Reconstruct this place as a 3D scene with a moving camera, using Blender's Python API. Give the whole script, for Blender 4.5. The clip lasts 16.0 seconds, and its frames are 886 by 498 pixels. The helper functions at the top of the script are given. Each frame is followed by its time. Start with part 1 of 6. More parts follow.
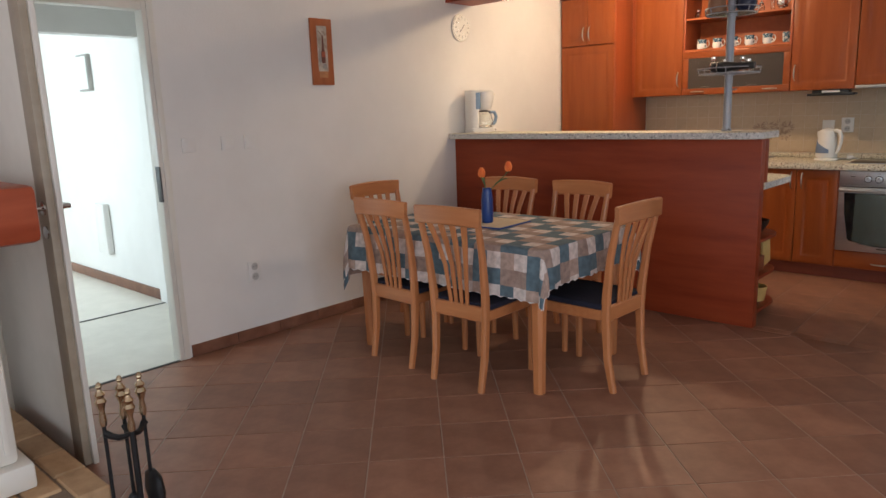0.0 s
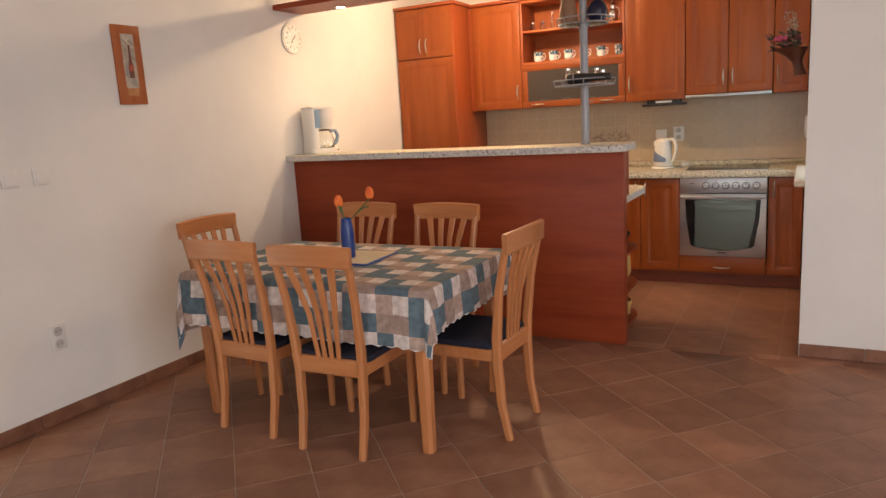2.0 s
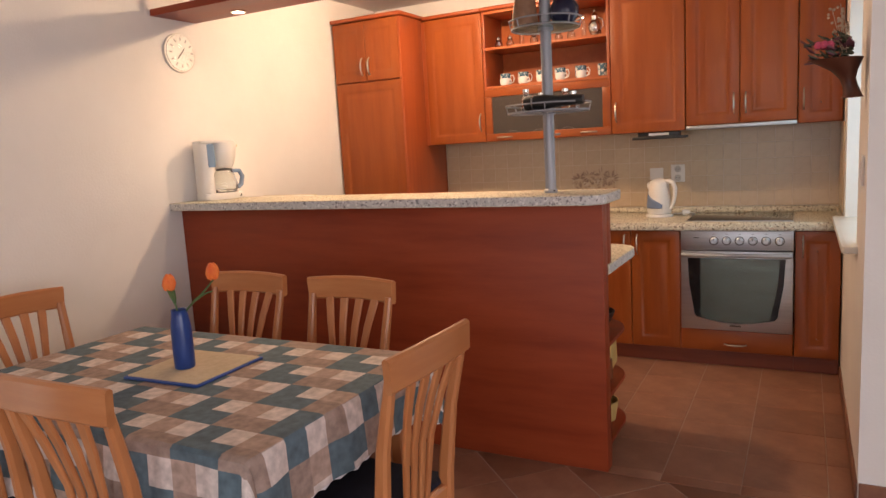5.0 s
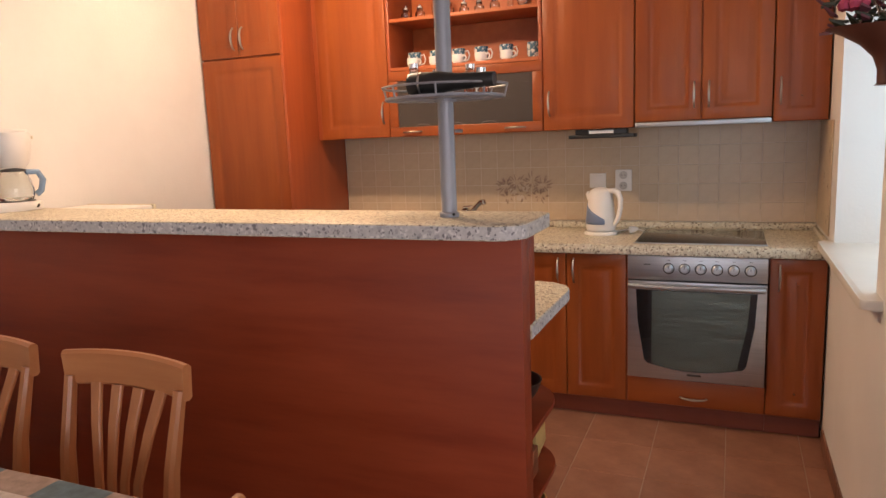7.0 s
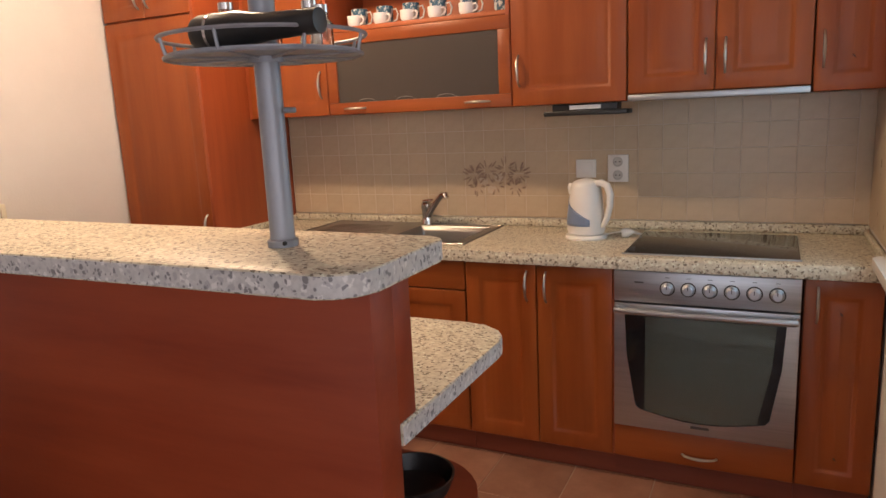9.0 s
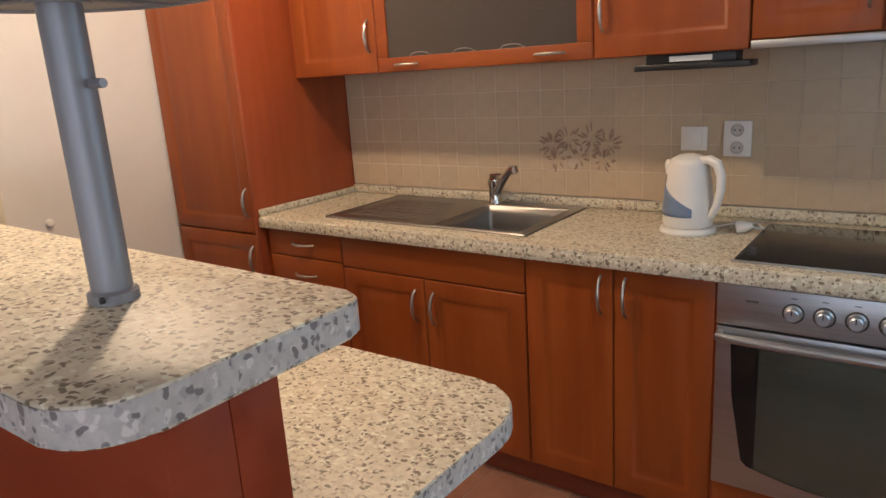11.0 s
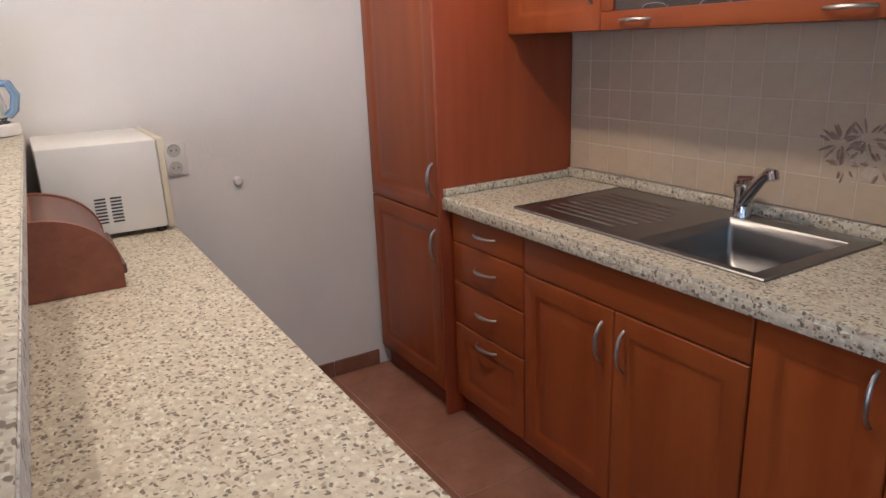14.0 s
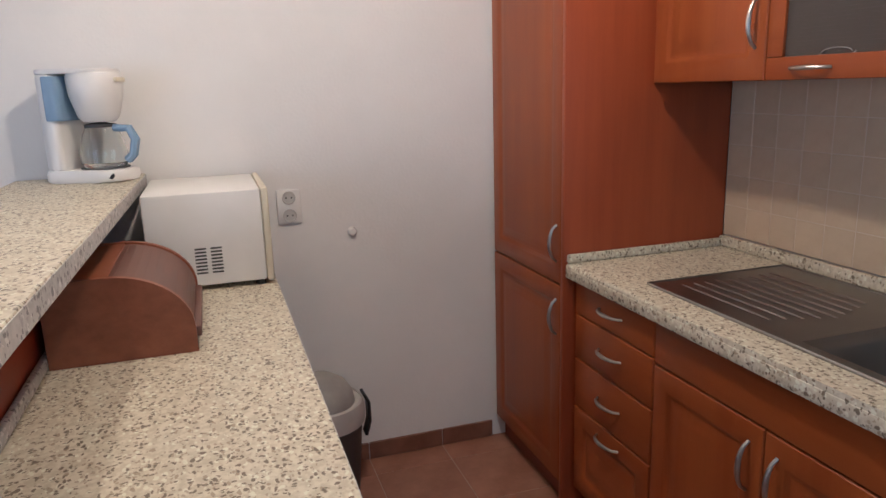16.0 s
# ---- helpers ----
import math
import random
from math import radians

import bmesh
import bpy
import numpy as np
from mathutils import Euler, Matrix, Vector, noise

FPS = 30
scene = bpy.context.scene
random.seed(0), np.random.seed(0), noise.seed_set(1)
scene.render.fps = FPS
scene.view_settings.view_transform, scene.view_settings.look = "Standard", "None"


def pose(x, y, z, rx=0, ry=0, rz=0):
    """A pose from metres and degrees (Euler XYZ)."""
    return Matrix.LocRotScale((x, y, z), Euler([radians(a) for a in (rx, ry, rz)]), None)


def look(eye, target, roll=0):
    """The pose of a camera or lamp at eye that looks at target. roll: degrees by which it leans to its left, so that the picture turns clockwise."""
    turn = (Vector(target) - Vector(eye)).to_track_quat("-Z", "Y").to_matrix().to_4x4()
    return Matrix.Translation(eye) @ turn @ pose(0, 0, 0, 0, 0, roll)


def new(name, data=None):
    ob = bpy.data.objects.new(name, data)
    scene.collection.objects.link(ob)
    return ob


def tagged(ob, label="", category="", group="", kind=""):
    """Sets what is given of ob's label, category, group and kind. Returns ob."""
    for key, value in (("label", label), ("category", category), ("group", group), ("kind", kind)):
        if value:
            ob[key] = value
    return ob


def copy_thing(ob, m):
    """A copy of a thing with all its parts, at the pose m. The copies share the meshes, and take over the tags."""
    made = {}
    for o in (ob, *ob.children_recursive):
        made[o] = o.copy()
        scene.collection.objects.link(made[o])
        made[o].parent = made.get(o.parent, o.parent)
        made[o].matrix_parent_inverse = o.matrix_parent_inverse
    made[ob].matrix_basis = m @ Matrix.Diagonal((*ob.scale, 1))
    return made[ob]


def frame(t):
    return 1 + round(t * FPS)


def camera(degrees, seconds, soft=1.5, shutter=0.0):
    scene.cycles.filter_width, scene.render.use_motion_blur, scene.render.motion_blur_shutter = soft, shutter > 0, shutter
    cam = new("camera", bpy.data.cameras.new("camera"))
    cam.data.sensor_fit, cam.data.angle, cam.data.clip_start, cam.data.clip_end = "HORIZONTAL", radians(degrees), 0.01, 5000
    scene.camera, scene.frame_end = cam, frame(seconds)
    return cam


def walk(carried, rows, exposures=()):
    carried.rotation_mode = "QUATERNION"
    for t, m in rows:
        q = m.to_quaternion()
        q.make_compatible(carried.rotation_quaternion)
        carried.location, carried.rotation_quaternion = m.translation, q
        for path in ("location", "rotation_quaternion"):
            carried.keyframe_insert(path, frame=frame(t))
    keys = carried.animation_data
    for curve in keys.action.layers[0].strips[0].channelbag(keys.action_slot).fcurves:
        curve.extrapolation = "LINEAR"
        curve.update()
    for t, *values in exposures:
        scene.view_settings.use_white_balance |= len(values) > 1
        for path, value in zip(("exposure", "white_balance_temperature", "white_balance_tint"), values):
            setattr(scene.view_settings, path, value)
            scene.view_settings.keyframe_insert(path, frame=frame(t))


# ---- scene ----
cam = camera(65.1, 16.0)
METRES, EYE, TILT, LEAN, TURN = 5.29, 1.37, 0.0, 0.0, 43.6
PATH = [
    (0, (0.628, 0.671, 1.332), (-0.7, 2.115, 0.941), -2.0),
    (0.5, (0.526, 0.697, 1.346), (-0.68, 2.243, 0.95), -1.6),
    (1, (0.429, 0.748, 1.356), (-0.662, 2.378, 0.963), -1.5),
    (1.5, (0.316, 0.83, 1.345), (-0.702, 2.509, 0.966), -1.9),
    (2, (0.194, 0.934, 1.355), (-0.727, 2.67, 0.983), -3.4),
    (2.5, (0.101, 1.085, 1.343), (-0.757, 2.861, 1.012), -4.5),
    (3, (0.072, 1.298, 1.356), (-0.845, 3.053, 1.077), -4.8),
    (3.5, (0.044, 1.478, 1.355), (-0.874, 3.237, 1.102), -4.4),
    (5.8, (-0.081, 2.524, 1.369), (-0.968, 4.29, 1.058), -1.8),
    (6, (-0.12, 2.626, 1.362), (-0.968, 4.412, 1.059), -1.6),
    (6.5, (-0.181, 2.819, 1.36), (-0.947, 4.641, 1.053), -1.6),
    (7, (-0.196, 3.077, 1.381), (-0.963, 4.897, 1.062), -2.3),
    (7.5, (-0.17, 3.288, 1.405), (-0.966, 5.094, 1.079), -2.5),
    (8, (-0.169, 3.498, 1.382), (-0.96, 5.306, 1.055), -2.6),
    (8.2, (-0.163, 3.587, 1.378), (-0.954, 5.393, 1.041), -2.6),
    (10.5, (-0.135, 4.392, 1.38), (-1.224, 6.002, 0.91), -3.4),
    (11, (-0.182, 4.518, 1.386), (-1.338, 6.072, 0.887), -3.7),
    (11.5, (-0.205, 4.631, 1.37), (-1.441, 6.117, 0.856), -3.9),
    (11.8, (-0.211, 4.72, 1.378), (-1.525, 6.13, 0.846), -3.4),
    (12, (-0.234, 4.754, 1.389), (-1.585, 6.123, 0.838), -3.1),
    (12.5, (-0.233, 4.849, 1.369), (-1.685, 6.106, 0.812), -3.1),
    (13, (-0.291, 4.945, 1.355), (-1.816, 6.111, 0.794), -3.0),
    (13.5, (-0.34, 5.03, 1.375), (-1.925, 6.102, 0.792), -2.6),
    (14, (-0.396, 5.087, 1.38), (-2.043, 6.065, 0.804), -2.2),
    (14.5, (-0.455, 5.13, 1.392), (-2.163, 6.035, 0.879), -2.2),
    (15, (-0.52, 5.189, 1.388), (-2.28, 6.012, 0.916), -1.8),
    (15.5, (-0.559, 5.246, 1.393), (-2.366, 5.97, 0.935), -1.6),
    (16, (-0.582, 5.298, 1.396), (-2.433, 5.905, 0.942), -1.7),
]
walk(cam, [(t, look(eye, target, roll)) for t, eye, target, roll in PATH],
     [(0, -0.28, 6400, 14), (1.5, 0.02, 7100, 17), (2.5, 0.09, 7300, 19), (3.5, 0.04, 7200, 21), (6, 0.02, 6900, 23), (8, -0.04, 6600, 22), (10.5, -0.14, 6200, 15), (12.5, -0.20, 5350, 13), (14.5, -0.38, 4900, 12), (16, -0.46, 4900, 12)])


# ---- world, sun, large lights ----
world = bpy.data.worlds.new("world")
scene.world = world
world.use_nodes = True
sky = world.node_tree.nodes.new("ShaderNodeTexSky")
sky.sky_type, sky.sun_disc = "NISHITA", False
sky.sun_elevation, sky.sun_rotation = radians(40), radians(150)
world.node_tree.nodes["Background"].inputs[1].default_value = 0.12
world.node_tree.links.new(sky.outputs[0], world.node_tree.nodes["Background"].inputs[0])


def area(name, m, sx, sy, watts, colour):
    d = bpy.data.lights.new(name, "AREA")
    d.shape, d.size, d.size_y, d.energy, d.color = "RECTANGLE", sx, sy, watts, colour
    ob = new(name, d)
    ob.matrix_world = m
    return ob


def disc_lamp(name, place, size, watts, colour, spread=180):
    d = bpy.data.lights.new(name, "AREA")
    d.shape, d.size, d.energy, d.color, d.spread = "DISK", size, watts, colour, radians(spread)
    ob = new(name, d)
    ob.location = place
    return ob


sun_data = bpy.data.lights.new("sun", "SUN")
sun_data.energy, sun_data.angle, sun_data.color = 2.0, radians(0.6), (1.0, 0.95, 0.88)
sun_ob = new("sun", sun_data)
sun_ob.rotation_euler = (radians(50), 0, radians(30))

DAY = (0.86, 0.93, 1.0)
WARM = (1.0, 0.74, 0.46)
# added lamp for daylight from the east; no window is seen there
area("daylight_east_unseen", look((2.86, 0.1, 1.25), (0, 0.4, 1.15)), 4.2, 2.1, 104, DAY)
# second added daylight lamp, before an assumed opening in the unseen south wall
area("daylight_south_unseen", look((-0.3, -2.86, 1.3), (-0.5, 0, 1.2)), 2.6, 2.0, 46, DAY)
area("daylight_kitchen", look((0.46, 5.80, 1.45), (-1, 5.80, 1.2)), 0.8, 1.0, 5.5, (0.62, 0.88, 1.0))
# added lamp standing inside the hall to brighten it; its source is unseen
area("daylight_hall_unseen", look((-5.4, 0.72, 1.5), (-5.2, 3, 1.2)), 1.6, 1.7, 72, (0.74, 0.94, 1.0))
disc_lamp("light_ceiling", (-1.85, 5.69, 2.375), 0.22, 1.0, WARM)
bulb = bpy.data.lights.new("light_bulb", "POINT")
bulb.energy, bulb.color, bulb.shadow_soft_size = 61, WARM, 0.045
new("light_bulb", bulb).location = (-1.85, 5.69, 2.355)
for sx in (-2.6, -2.05, -1.5, -1.1):
    disc_lamp("light_spot", (sx, 4.95, 2.11), 0.05, 1.2, WARM, 135)


# ---- materials ----
def nodes_of(name):
    m = bpy.data.materials.new(name)
    m.use_nodes = True
    return m, m.node_tree.nodes, m.node_tree.links, m.node_tree.nodes["Principled BSDF"]


def surface(name, a, b, scale=(6, 6, 6), rough=0.5, detail=5.0, bump=0.0, bump_scale=60.0, metal=0.0, vary=0.0, coat=0.0, spec=0.5, low=0.35, high=0.65, rough_vary=0.08):
    """Two-tone procedural surface: broad patches, finer grain, relief and, per object, a change of tone."""
    m, n, l, bs = nodes_of(name)
    tc = n.new("ShaderNodeTexCoord")
    mp = n.new("ShaderNodeMapping")
    mp.inputs["Scale"].default_value = scale
    l.new(tc.outputs["Object"], mp.inputs["Vector"])
    no = n.new("ShaderNodeTexNoise")
    no.inputs["Scale"].default_value, no.inputs["Detail"].default_value, no.inputs["Roughness"].default_value = 1.0, detail, 0.6
    l.new(mp.outputs[0], no.inputs["Vector"])
    ramp = n.new("ShaderNodeValToRGB")
    ramp.color_ramp.elements[0].position, ramp.color_ramp.elements[1].position = low, high
    ramp.color_ramp.elements[0].color, ramp.color_ramp.elements[1].color = (*a, 1), (*b, 1)
    l.new(no.outputs["Fac"], ramp.inputs[0])
    out = ramp.outputs[0]
    if vary:
        info = n.new("ShaderNodeObjectInfo")
        rng = n.new("ShaderNodeMapRange")
        rng.inputs[3].default_value, rng.inputs[4].default_value = 1 - vary, 1 + vary
        l.new(info.outputs["Random"], rng.inputs[0])
        hsv = n.new("ShaderNodeHueSaturation")
        l.new(rng.outputs[0], hsv.inputs["Value"])
        l.new(out, hsv.inputs["Color"])
        out = hsv.outputs[0]
    l.new(out, bs.inputs["Base Color"])
    rr = n.new("ShaderNodeMapRange")
    rr.inputs[3].default_value, rr.inputs[4].default_value = max(0.02, rough - rough_vary), min(1, rough + rough_vary)
    l.new(no.outputs["Fac"], rr.inputs[0])
    l.new(rr.outputs[0], bs.inputs["Roughness"])
    bs.inputs["Metallic"].default_value = metal
    bs.inputs["Coat Weight"].default_value = coat
    bs.inputs["Specular IOR Level"].default_value = spec
    if bump:
        fine = n.new("ShaderNodeTexNoise")
        fine.inputs["Scale"].default_value, fine.inputs["Detail"].default_value = bump_scale, 4.0
        l.new(tc.outputs["Object"], fine.inputs["Vector"])
        bp = n.new("ShaderNodeBump")
        bp.inputs["Strength"].default_value, bp.inputs["Distance"].default_value = bump, 0.004
        l.new(fine.outputs["Fac"], bp.inputs["Height"])
        l.new(bp.outputs[0], bs.inputs["Normal"])
    return m


def plain(name, c, rough=0.5, metal=0.0, transmission=0.0, ior=1.45, spec=0.5):
    m, n, l, bs = nodes_of(name)
    bs.inputs["Base Color"].default_value = (*c, 1)
    bs.inputs["Roughness"].default_value, bs.inputs["Metallic"].default_value = rough, metal
    bs.inputs["Transmission Weight"].default_value, bs.inputs["IOR"].default_value = transmission, ior
    bs.inputs["Specular IOR Level"].default_value = spec
    return m


def glowing(name, c, strength):
    m, n, l, bs = nodes_of(name)
    bs.inputs["Base Color"].default_value = (*c, 1)
    bs.inputs["Emission Color"].default_value = (*c, 1)
    bs.inputs["Emission Strength"].default_value = strength
    return m


def speckled(name, base, light, dark, rough=0.35, size=1.0):
    """Laminate worktop: mottled cream ground with pale flakes and long dark chips lying in several directions."""
    m, n, l, bs = nodes_of(name)
    tc = n.new("ShaderNodeTexCoord")
    warp = n.new("ShaderNodeTexNoise")
    warp.inputs["Scale"].default_value = 75.0
    l.new(tc.outputs["Object"], warp.inputs["Vector"])
    bent = n.new("ShaderNodeVectorMath")
    bent.operation = "MULTIPLY_ADD"
    bent.inputs[1].default_value = (0.013, 0.013, 0.013)
    l.new(warp.outputs["Color"], bent.inputs[0])
    l.new(tc.outputs["Object"], bent.inputs[2])
    ground = n.new("ShaderNodeTexNoise")
    ground.inputs["Scale"].default_value, ground.inputs["Detail"].default_value = 85.0, 4.0
    l.new(tc.outputs["Object"], ground.inputs["Vector"])
    r0 = n.new("ShaderNodeValToRGB")
    r0.color_ramp.elements[0].position, r0.color_ramp.elements[1].position = 0.40, 0.60
    r0.color_ramp.elements[0].color, r0.color_ramp.elements[1].color = (*base, 1), (*light, 1)
    l.new(ground.outputs["Fac"], r0.inputs[0])
    colour = r0.outputs[0]
    pale = tuple(min(0.78, c * 1.32) for c in light)
    mid = tuple(c * 2.0 for c in dark)
    for stretch, turn, reach, tone, share, soft_edge in (((70, 105, 80), 0.5, 0.40, pale, 0.38, 0.75), ((115, 190, 120), -0.4, 0.42, mid, 0.24, 0.7), ((62, 120, 70), 0.9, 0.40, mid, 0.15, 0.8), ((66, 128, 75), -0.6, 0.38, dark, 0.24, 0.95), ((150, 95, 110), 0.2, 0.40, dark, 0.24, 0.95)):
        mp = n.new("ShaderNodeMapping")
        mp.inputs["Scale"].default_value = tuple(c / size for c in stretch)
        mp.inputs["Rotation"].default_value = (0, 0, turn)
        l.new(bent.outputs[0], mp.inputs["Vector"])
        vo = n.new("ShaderNodeTexVoronoi")
        vo.inputs["Scale"].default_value = 1.0
        l.new(mp.outputs[0], vo.inputs["Vector"])
        near = n.new("ShaderNodeMapRange")
        near.inputs[1].default_value, near.inputs[2].default_value = reach - 0.05, reach + 0.05
        near.inputs[3].default_value, near.inputs[4].default_value = soft_edge, 0.0
        l.new(vo.outputs["Distance"], near.inputs[0])
        pick = n.new("ShaderNodeSeparateColor")
        l.new(vo.outputs["Color"], pick.inputs[0])
        some = n.new("ShaderNodeMath")
        some.operation, some.inputs[1].default_value = "LESS_THAN", share
        l.new(pick.outputs[0], some.inputs[0])
        both = n.new("ShaderNodeMath")
        both.operation = "MULTIPLY"
        l.new(near.outputs[0], both.inputs[0])
        l.new(some.outputs[0], both.inputs[1])
        mx = n.new("ShaderNodeMix")
        mx.data_type = "RGBA"
        l.new(both.outputs[0], mx.inputs[0])
        l.new(colour, mx.inputs[6])
        mx.inputs[7].default_value = (*tone, 1)
        colour = mx.outputs[2]
    l.new(colour, bs.inputs["Base Color"])
    bs.inputs["Roughness"].default_value = rough
    return m


def wavy_glass(name, c, rough, metal):
    """Dark glass whose reflection runs in slight horizontal waves."""
    m, n, l, bs = nodes_of(name)
    bs.inputs["Base Color"].default_value = (*c, 1)
    bs.inputs["Roughness"].default_value, bs.inputs["Metallic"].default_value = rough, metal
    tc = n.new("ShaderNodeTexCoord")
    mp = n.new("ShaderNodeMapping")
    mp.inputs["Scale"].default_value = (5, 5, 28)
    l.new(tc.outputs["Object"], mp.inputs["Vector"])
    no = n.new("ShaderNodeTexNoise")
    no.inputs["Scale"].default_value, no.inputs["Detail"].default_value = 1.0, 2.0
    l.new(mp.outputs[0], no.inputs["Vector"])
    bp = n.new("ShaderNodeBump")
    bp.inputs["Strength"].default_value, bp.inputs["Distance"].default_value = 0.5, 0.004
    l.new(no.outputs["Fac"], bp.inputs["Height"])
    l.new(bp.outputs[0], bs.inputs["Normal"])
    return m


def checked(name, cell=0.078, w=1.82, h=1.32):
    """Woven check in white, beige and blue-grey, by the cloth's own coordinates, with a white lace edge."""
    m, n, l, bs = nodes_of(name)
    uv = n.new("ShaderNodeUVMap")
    sep = n.new("ShaderNodeSeparateXYZ")
    l.new(uv.outputs[0], sep.inputs[0])

    def op(kind, a, b=None):
        node = n.new("ShaderNodeMath")
        node.operation = kind
        for k, v in enumerate((a, b)):
            if v is None:
                continue
            if isinstance(v, (int, float)):
                node.inputs[k].default_value = v
            else:
                l.new(v, node.inputs[k])
        return node.outputs[0]

    def mix(f, a, b):
        node = n.new("ShaderNodeMix")
        node.data_type = "RGBA"
        l.new(f, node.inputs[0])
        for k, v in ((6, a), (7, b)):
            if isinstance(v, tuple):
                node.inputs[k].default_value = (*v, 1)
            else:
                l.new(v, node.inputs[k])
        return node.outputs[2]

    cu = op("FLOOR", op("DIVIDE", op("SUBTRACT", sep.outputs[0], 0.015), cell))
    cv = op("FLOOR", op("DIVIDE", op("ADD", sep.outputs[1], 0.017), cell))
    ou, ov = op("FLOORED_MODULO", cu, 2.0), op("FLOORED_MODULO", cv, 2.0)
    pairs = op("ADD", op("FLOOR", op("DIVIDE", cu, 2.0)), op("FLOOR", op("DIVIDE", cv, 2.0)))
    odd = op("FLOORED_MODULO", pairs, 2.0)
    white, beige, blue, taupe = (0.63, 0.545, 0.505), (0.42, 0.30, 0.245), (0.095, 0.145, 0.175), (0.33, 0.235, 0.195)
    row_a = mix(ou, white, mix(odd, blue, beige))
    row_b = mix(ou, mix(odd, blue, taupe), mix(odd, taupe, blue))
    col = mix(ov, row_a, row_b)
    no = n.new("ShaderNodeTexNoise")
    no.inputs["Scale"].default_value, no.inputs["Detail"].default_value = 35.0, 6.0
    l.new(uv.outputs[0], no.inputs["Vector"])
    val = n.new("ShaderNodeMapRange")
    val.inputs[1].default_value, val.inputs[2].default_value = 0.3, 0.7
    val.inputs[3].default_value, val.inputs[4].default_value = 0.72, 1.2
    l.new(no.outputs["Fac"], val.inputs[0])
    hsv = n.new("ShaderNodeHueSaturation")
    l.new(val.outputs[0], hsv.inputs["Value"])
    l.new(col, hsv.inputs["Color"])
    eu = op("MINIMUM", op("ADD", sep.outputs[0], 0.06), op("SUBTRACT", w - 0.06, sep.outputs[0]))
    ev = op("MINIMUM", sep.outputs[1], op("SUBTRACT", h, sep.outputs[1]))
    edge = op("LESS_THAN", op("MINIMUM", eu, ev), 0.009)
    l.new(mix(edge, hsv.outputs[0], (0.78, 0.76, 0.76)), bs.inputs["Base Color"])
    bs.inputs["Roughness"].default_value = 0.85
    weave = n.new("ShaderNodeTexNoise")
    weave.inputs["Scale"].default_value = 220.0
    l.new(uv.outputs[0], weave.inputs["Vector"])
    bp = n.new("ShaderNodeBump")
    bp.inputs["Strength"].default_value, bp.inputs["Distance"].default_value = 0.3, 0.002
    l.new(weave.outputs["Fac"], bp.inputs["Height"])
    l.new(bp.outputs[0], bs.inputs["Normal"])
    return m


PLASTER = surface("plaster", (0.74, 0.715, 0.68), (0.80, 0.775, 0.74), (1.5, 1.5, 1.5), 0.9, 6, 0.25, 90)
CEIL = surface("ceiling_paint", (0.76, 0.74, 0.70), (0.80, 0.78, 0.75), (1, 1, 1), 0.9, 4, 0.1, 80)
TERRA = surface("brown_tile", (0.225, 0.098, 0.058), (0.325, 0.160, 0.100), (7, 7, 7), 0.47, 6, 0.12, 40, vary=0.13, rough_vary=0.1)
SKIRT = surface("skirting_tile", (0.17, 0.07, 0.042), (0.25, 0.115, 0.07), (9, 9, 9), 0.4, 5, 0.1, 60, vary=0.1)
GROUT = surface("floor_grout", (0.36, 0.29, 0.24), (0.46, 0.375, 0.31), (25, 25, 25), 0.9, 4, 0.3, 200)
HALLTILE = surface("pale_tile", (0.66, 0.61, 0.53), (0.74, 0.69, 0.61), (6, 6, 6), 0.35, 5, 0.05, 50)
WALLTILE = surface("beige_wall_tile", (0.49, 0.375, 0.255), (0.54, 0.425, 0.295), (14, 14, 14), 0.3, 4, 0.08, 60, vary=0.035)
TGROUT = surface("wall_grout", (0.58, 0.49, 0.385), (0.64, 0.55, 0.44), (40, 40, 40), 0.85, 3)
DECOR = surface("tile_print", (0.29, 0.19, 0.14), (0.40, 0.285, 0.205), (60, 60, 60), 0.35, 5)
DECOR2 = surface("tile_print_pale", (0.50, 0.40, 0.30), (0.56, 0.47, 0.36), (60, 60, 60), 0.35, 5)
CHERRY = surface("cherry_front", (0.245, 0.053, 0.0100), (0.305, 0.075, 0.0145), (12, 12, 1.2), 0.36, 5, 0.06, 70, vary=0.05, coat=0.03, spec=0.35)
CHERRY_H = surface("cherry_front_cross", (0.245, 0.053, 0.0100), (0.305, 0.075, 0.0145), (1.2, 12, 12), 0.36, 5, 0.06, 70, vary=0.05, coat=0.03, spec=0.35)
CARCASS = surface("cherry_carcass", (0.275, 0.052, 0.013), (0.335, 0.070, 0.018), (18, 18, 1.4), 0.42, 7, 0.05, 80)
INSIDE = surface("cherry_inside", (0.36, 0.085, 0.022), (0.43, 0.115, 0.032), (14, 2, 14), 0.5, 6)
MAHOG = surface("bar_panel", (0.212, 0.0295, 0.0085), (0.295, 0.050, 0.0150), (1.3, 10, 11), 0.45, 8, 0.06, 70, spec=0.3)
PLINTH = surface("plinth_wood", (0.16, 0.030, 0.012), (0.21, 0.045, 0.018), (2, 14, 20), 0.5, 6)
BEECH = surface("beech", (0.435, 0.154, 0.053), (0.51, 0.203, 0.076), (22, 22, 2.2), 0.36, 6, 0.05, 80, vary=0.06, coat=0.12)
BEECH_H = surface("beech_cross", (0.435, 0.154, 0.053), (0.51, 0.203, 0.076), (2.2, 22, 22), 0.36, 6, 0.05, 80, vary=0.06, coat=0.12)
NAVY = surface("navy_cloth", (0.006, 0.007, 0.018), (0.014, 0.015, 0.032), (60, 60, 60), 0.95, 4, 0.5, 300)
STONE = speckled("worktop", (0.55, 0.495, 0.375), (0.67, 0.615, 0.485), (0.165, 0.128, 0.085), 0.46)
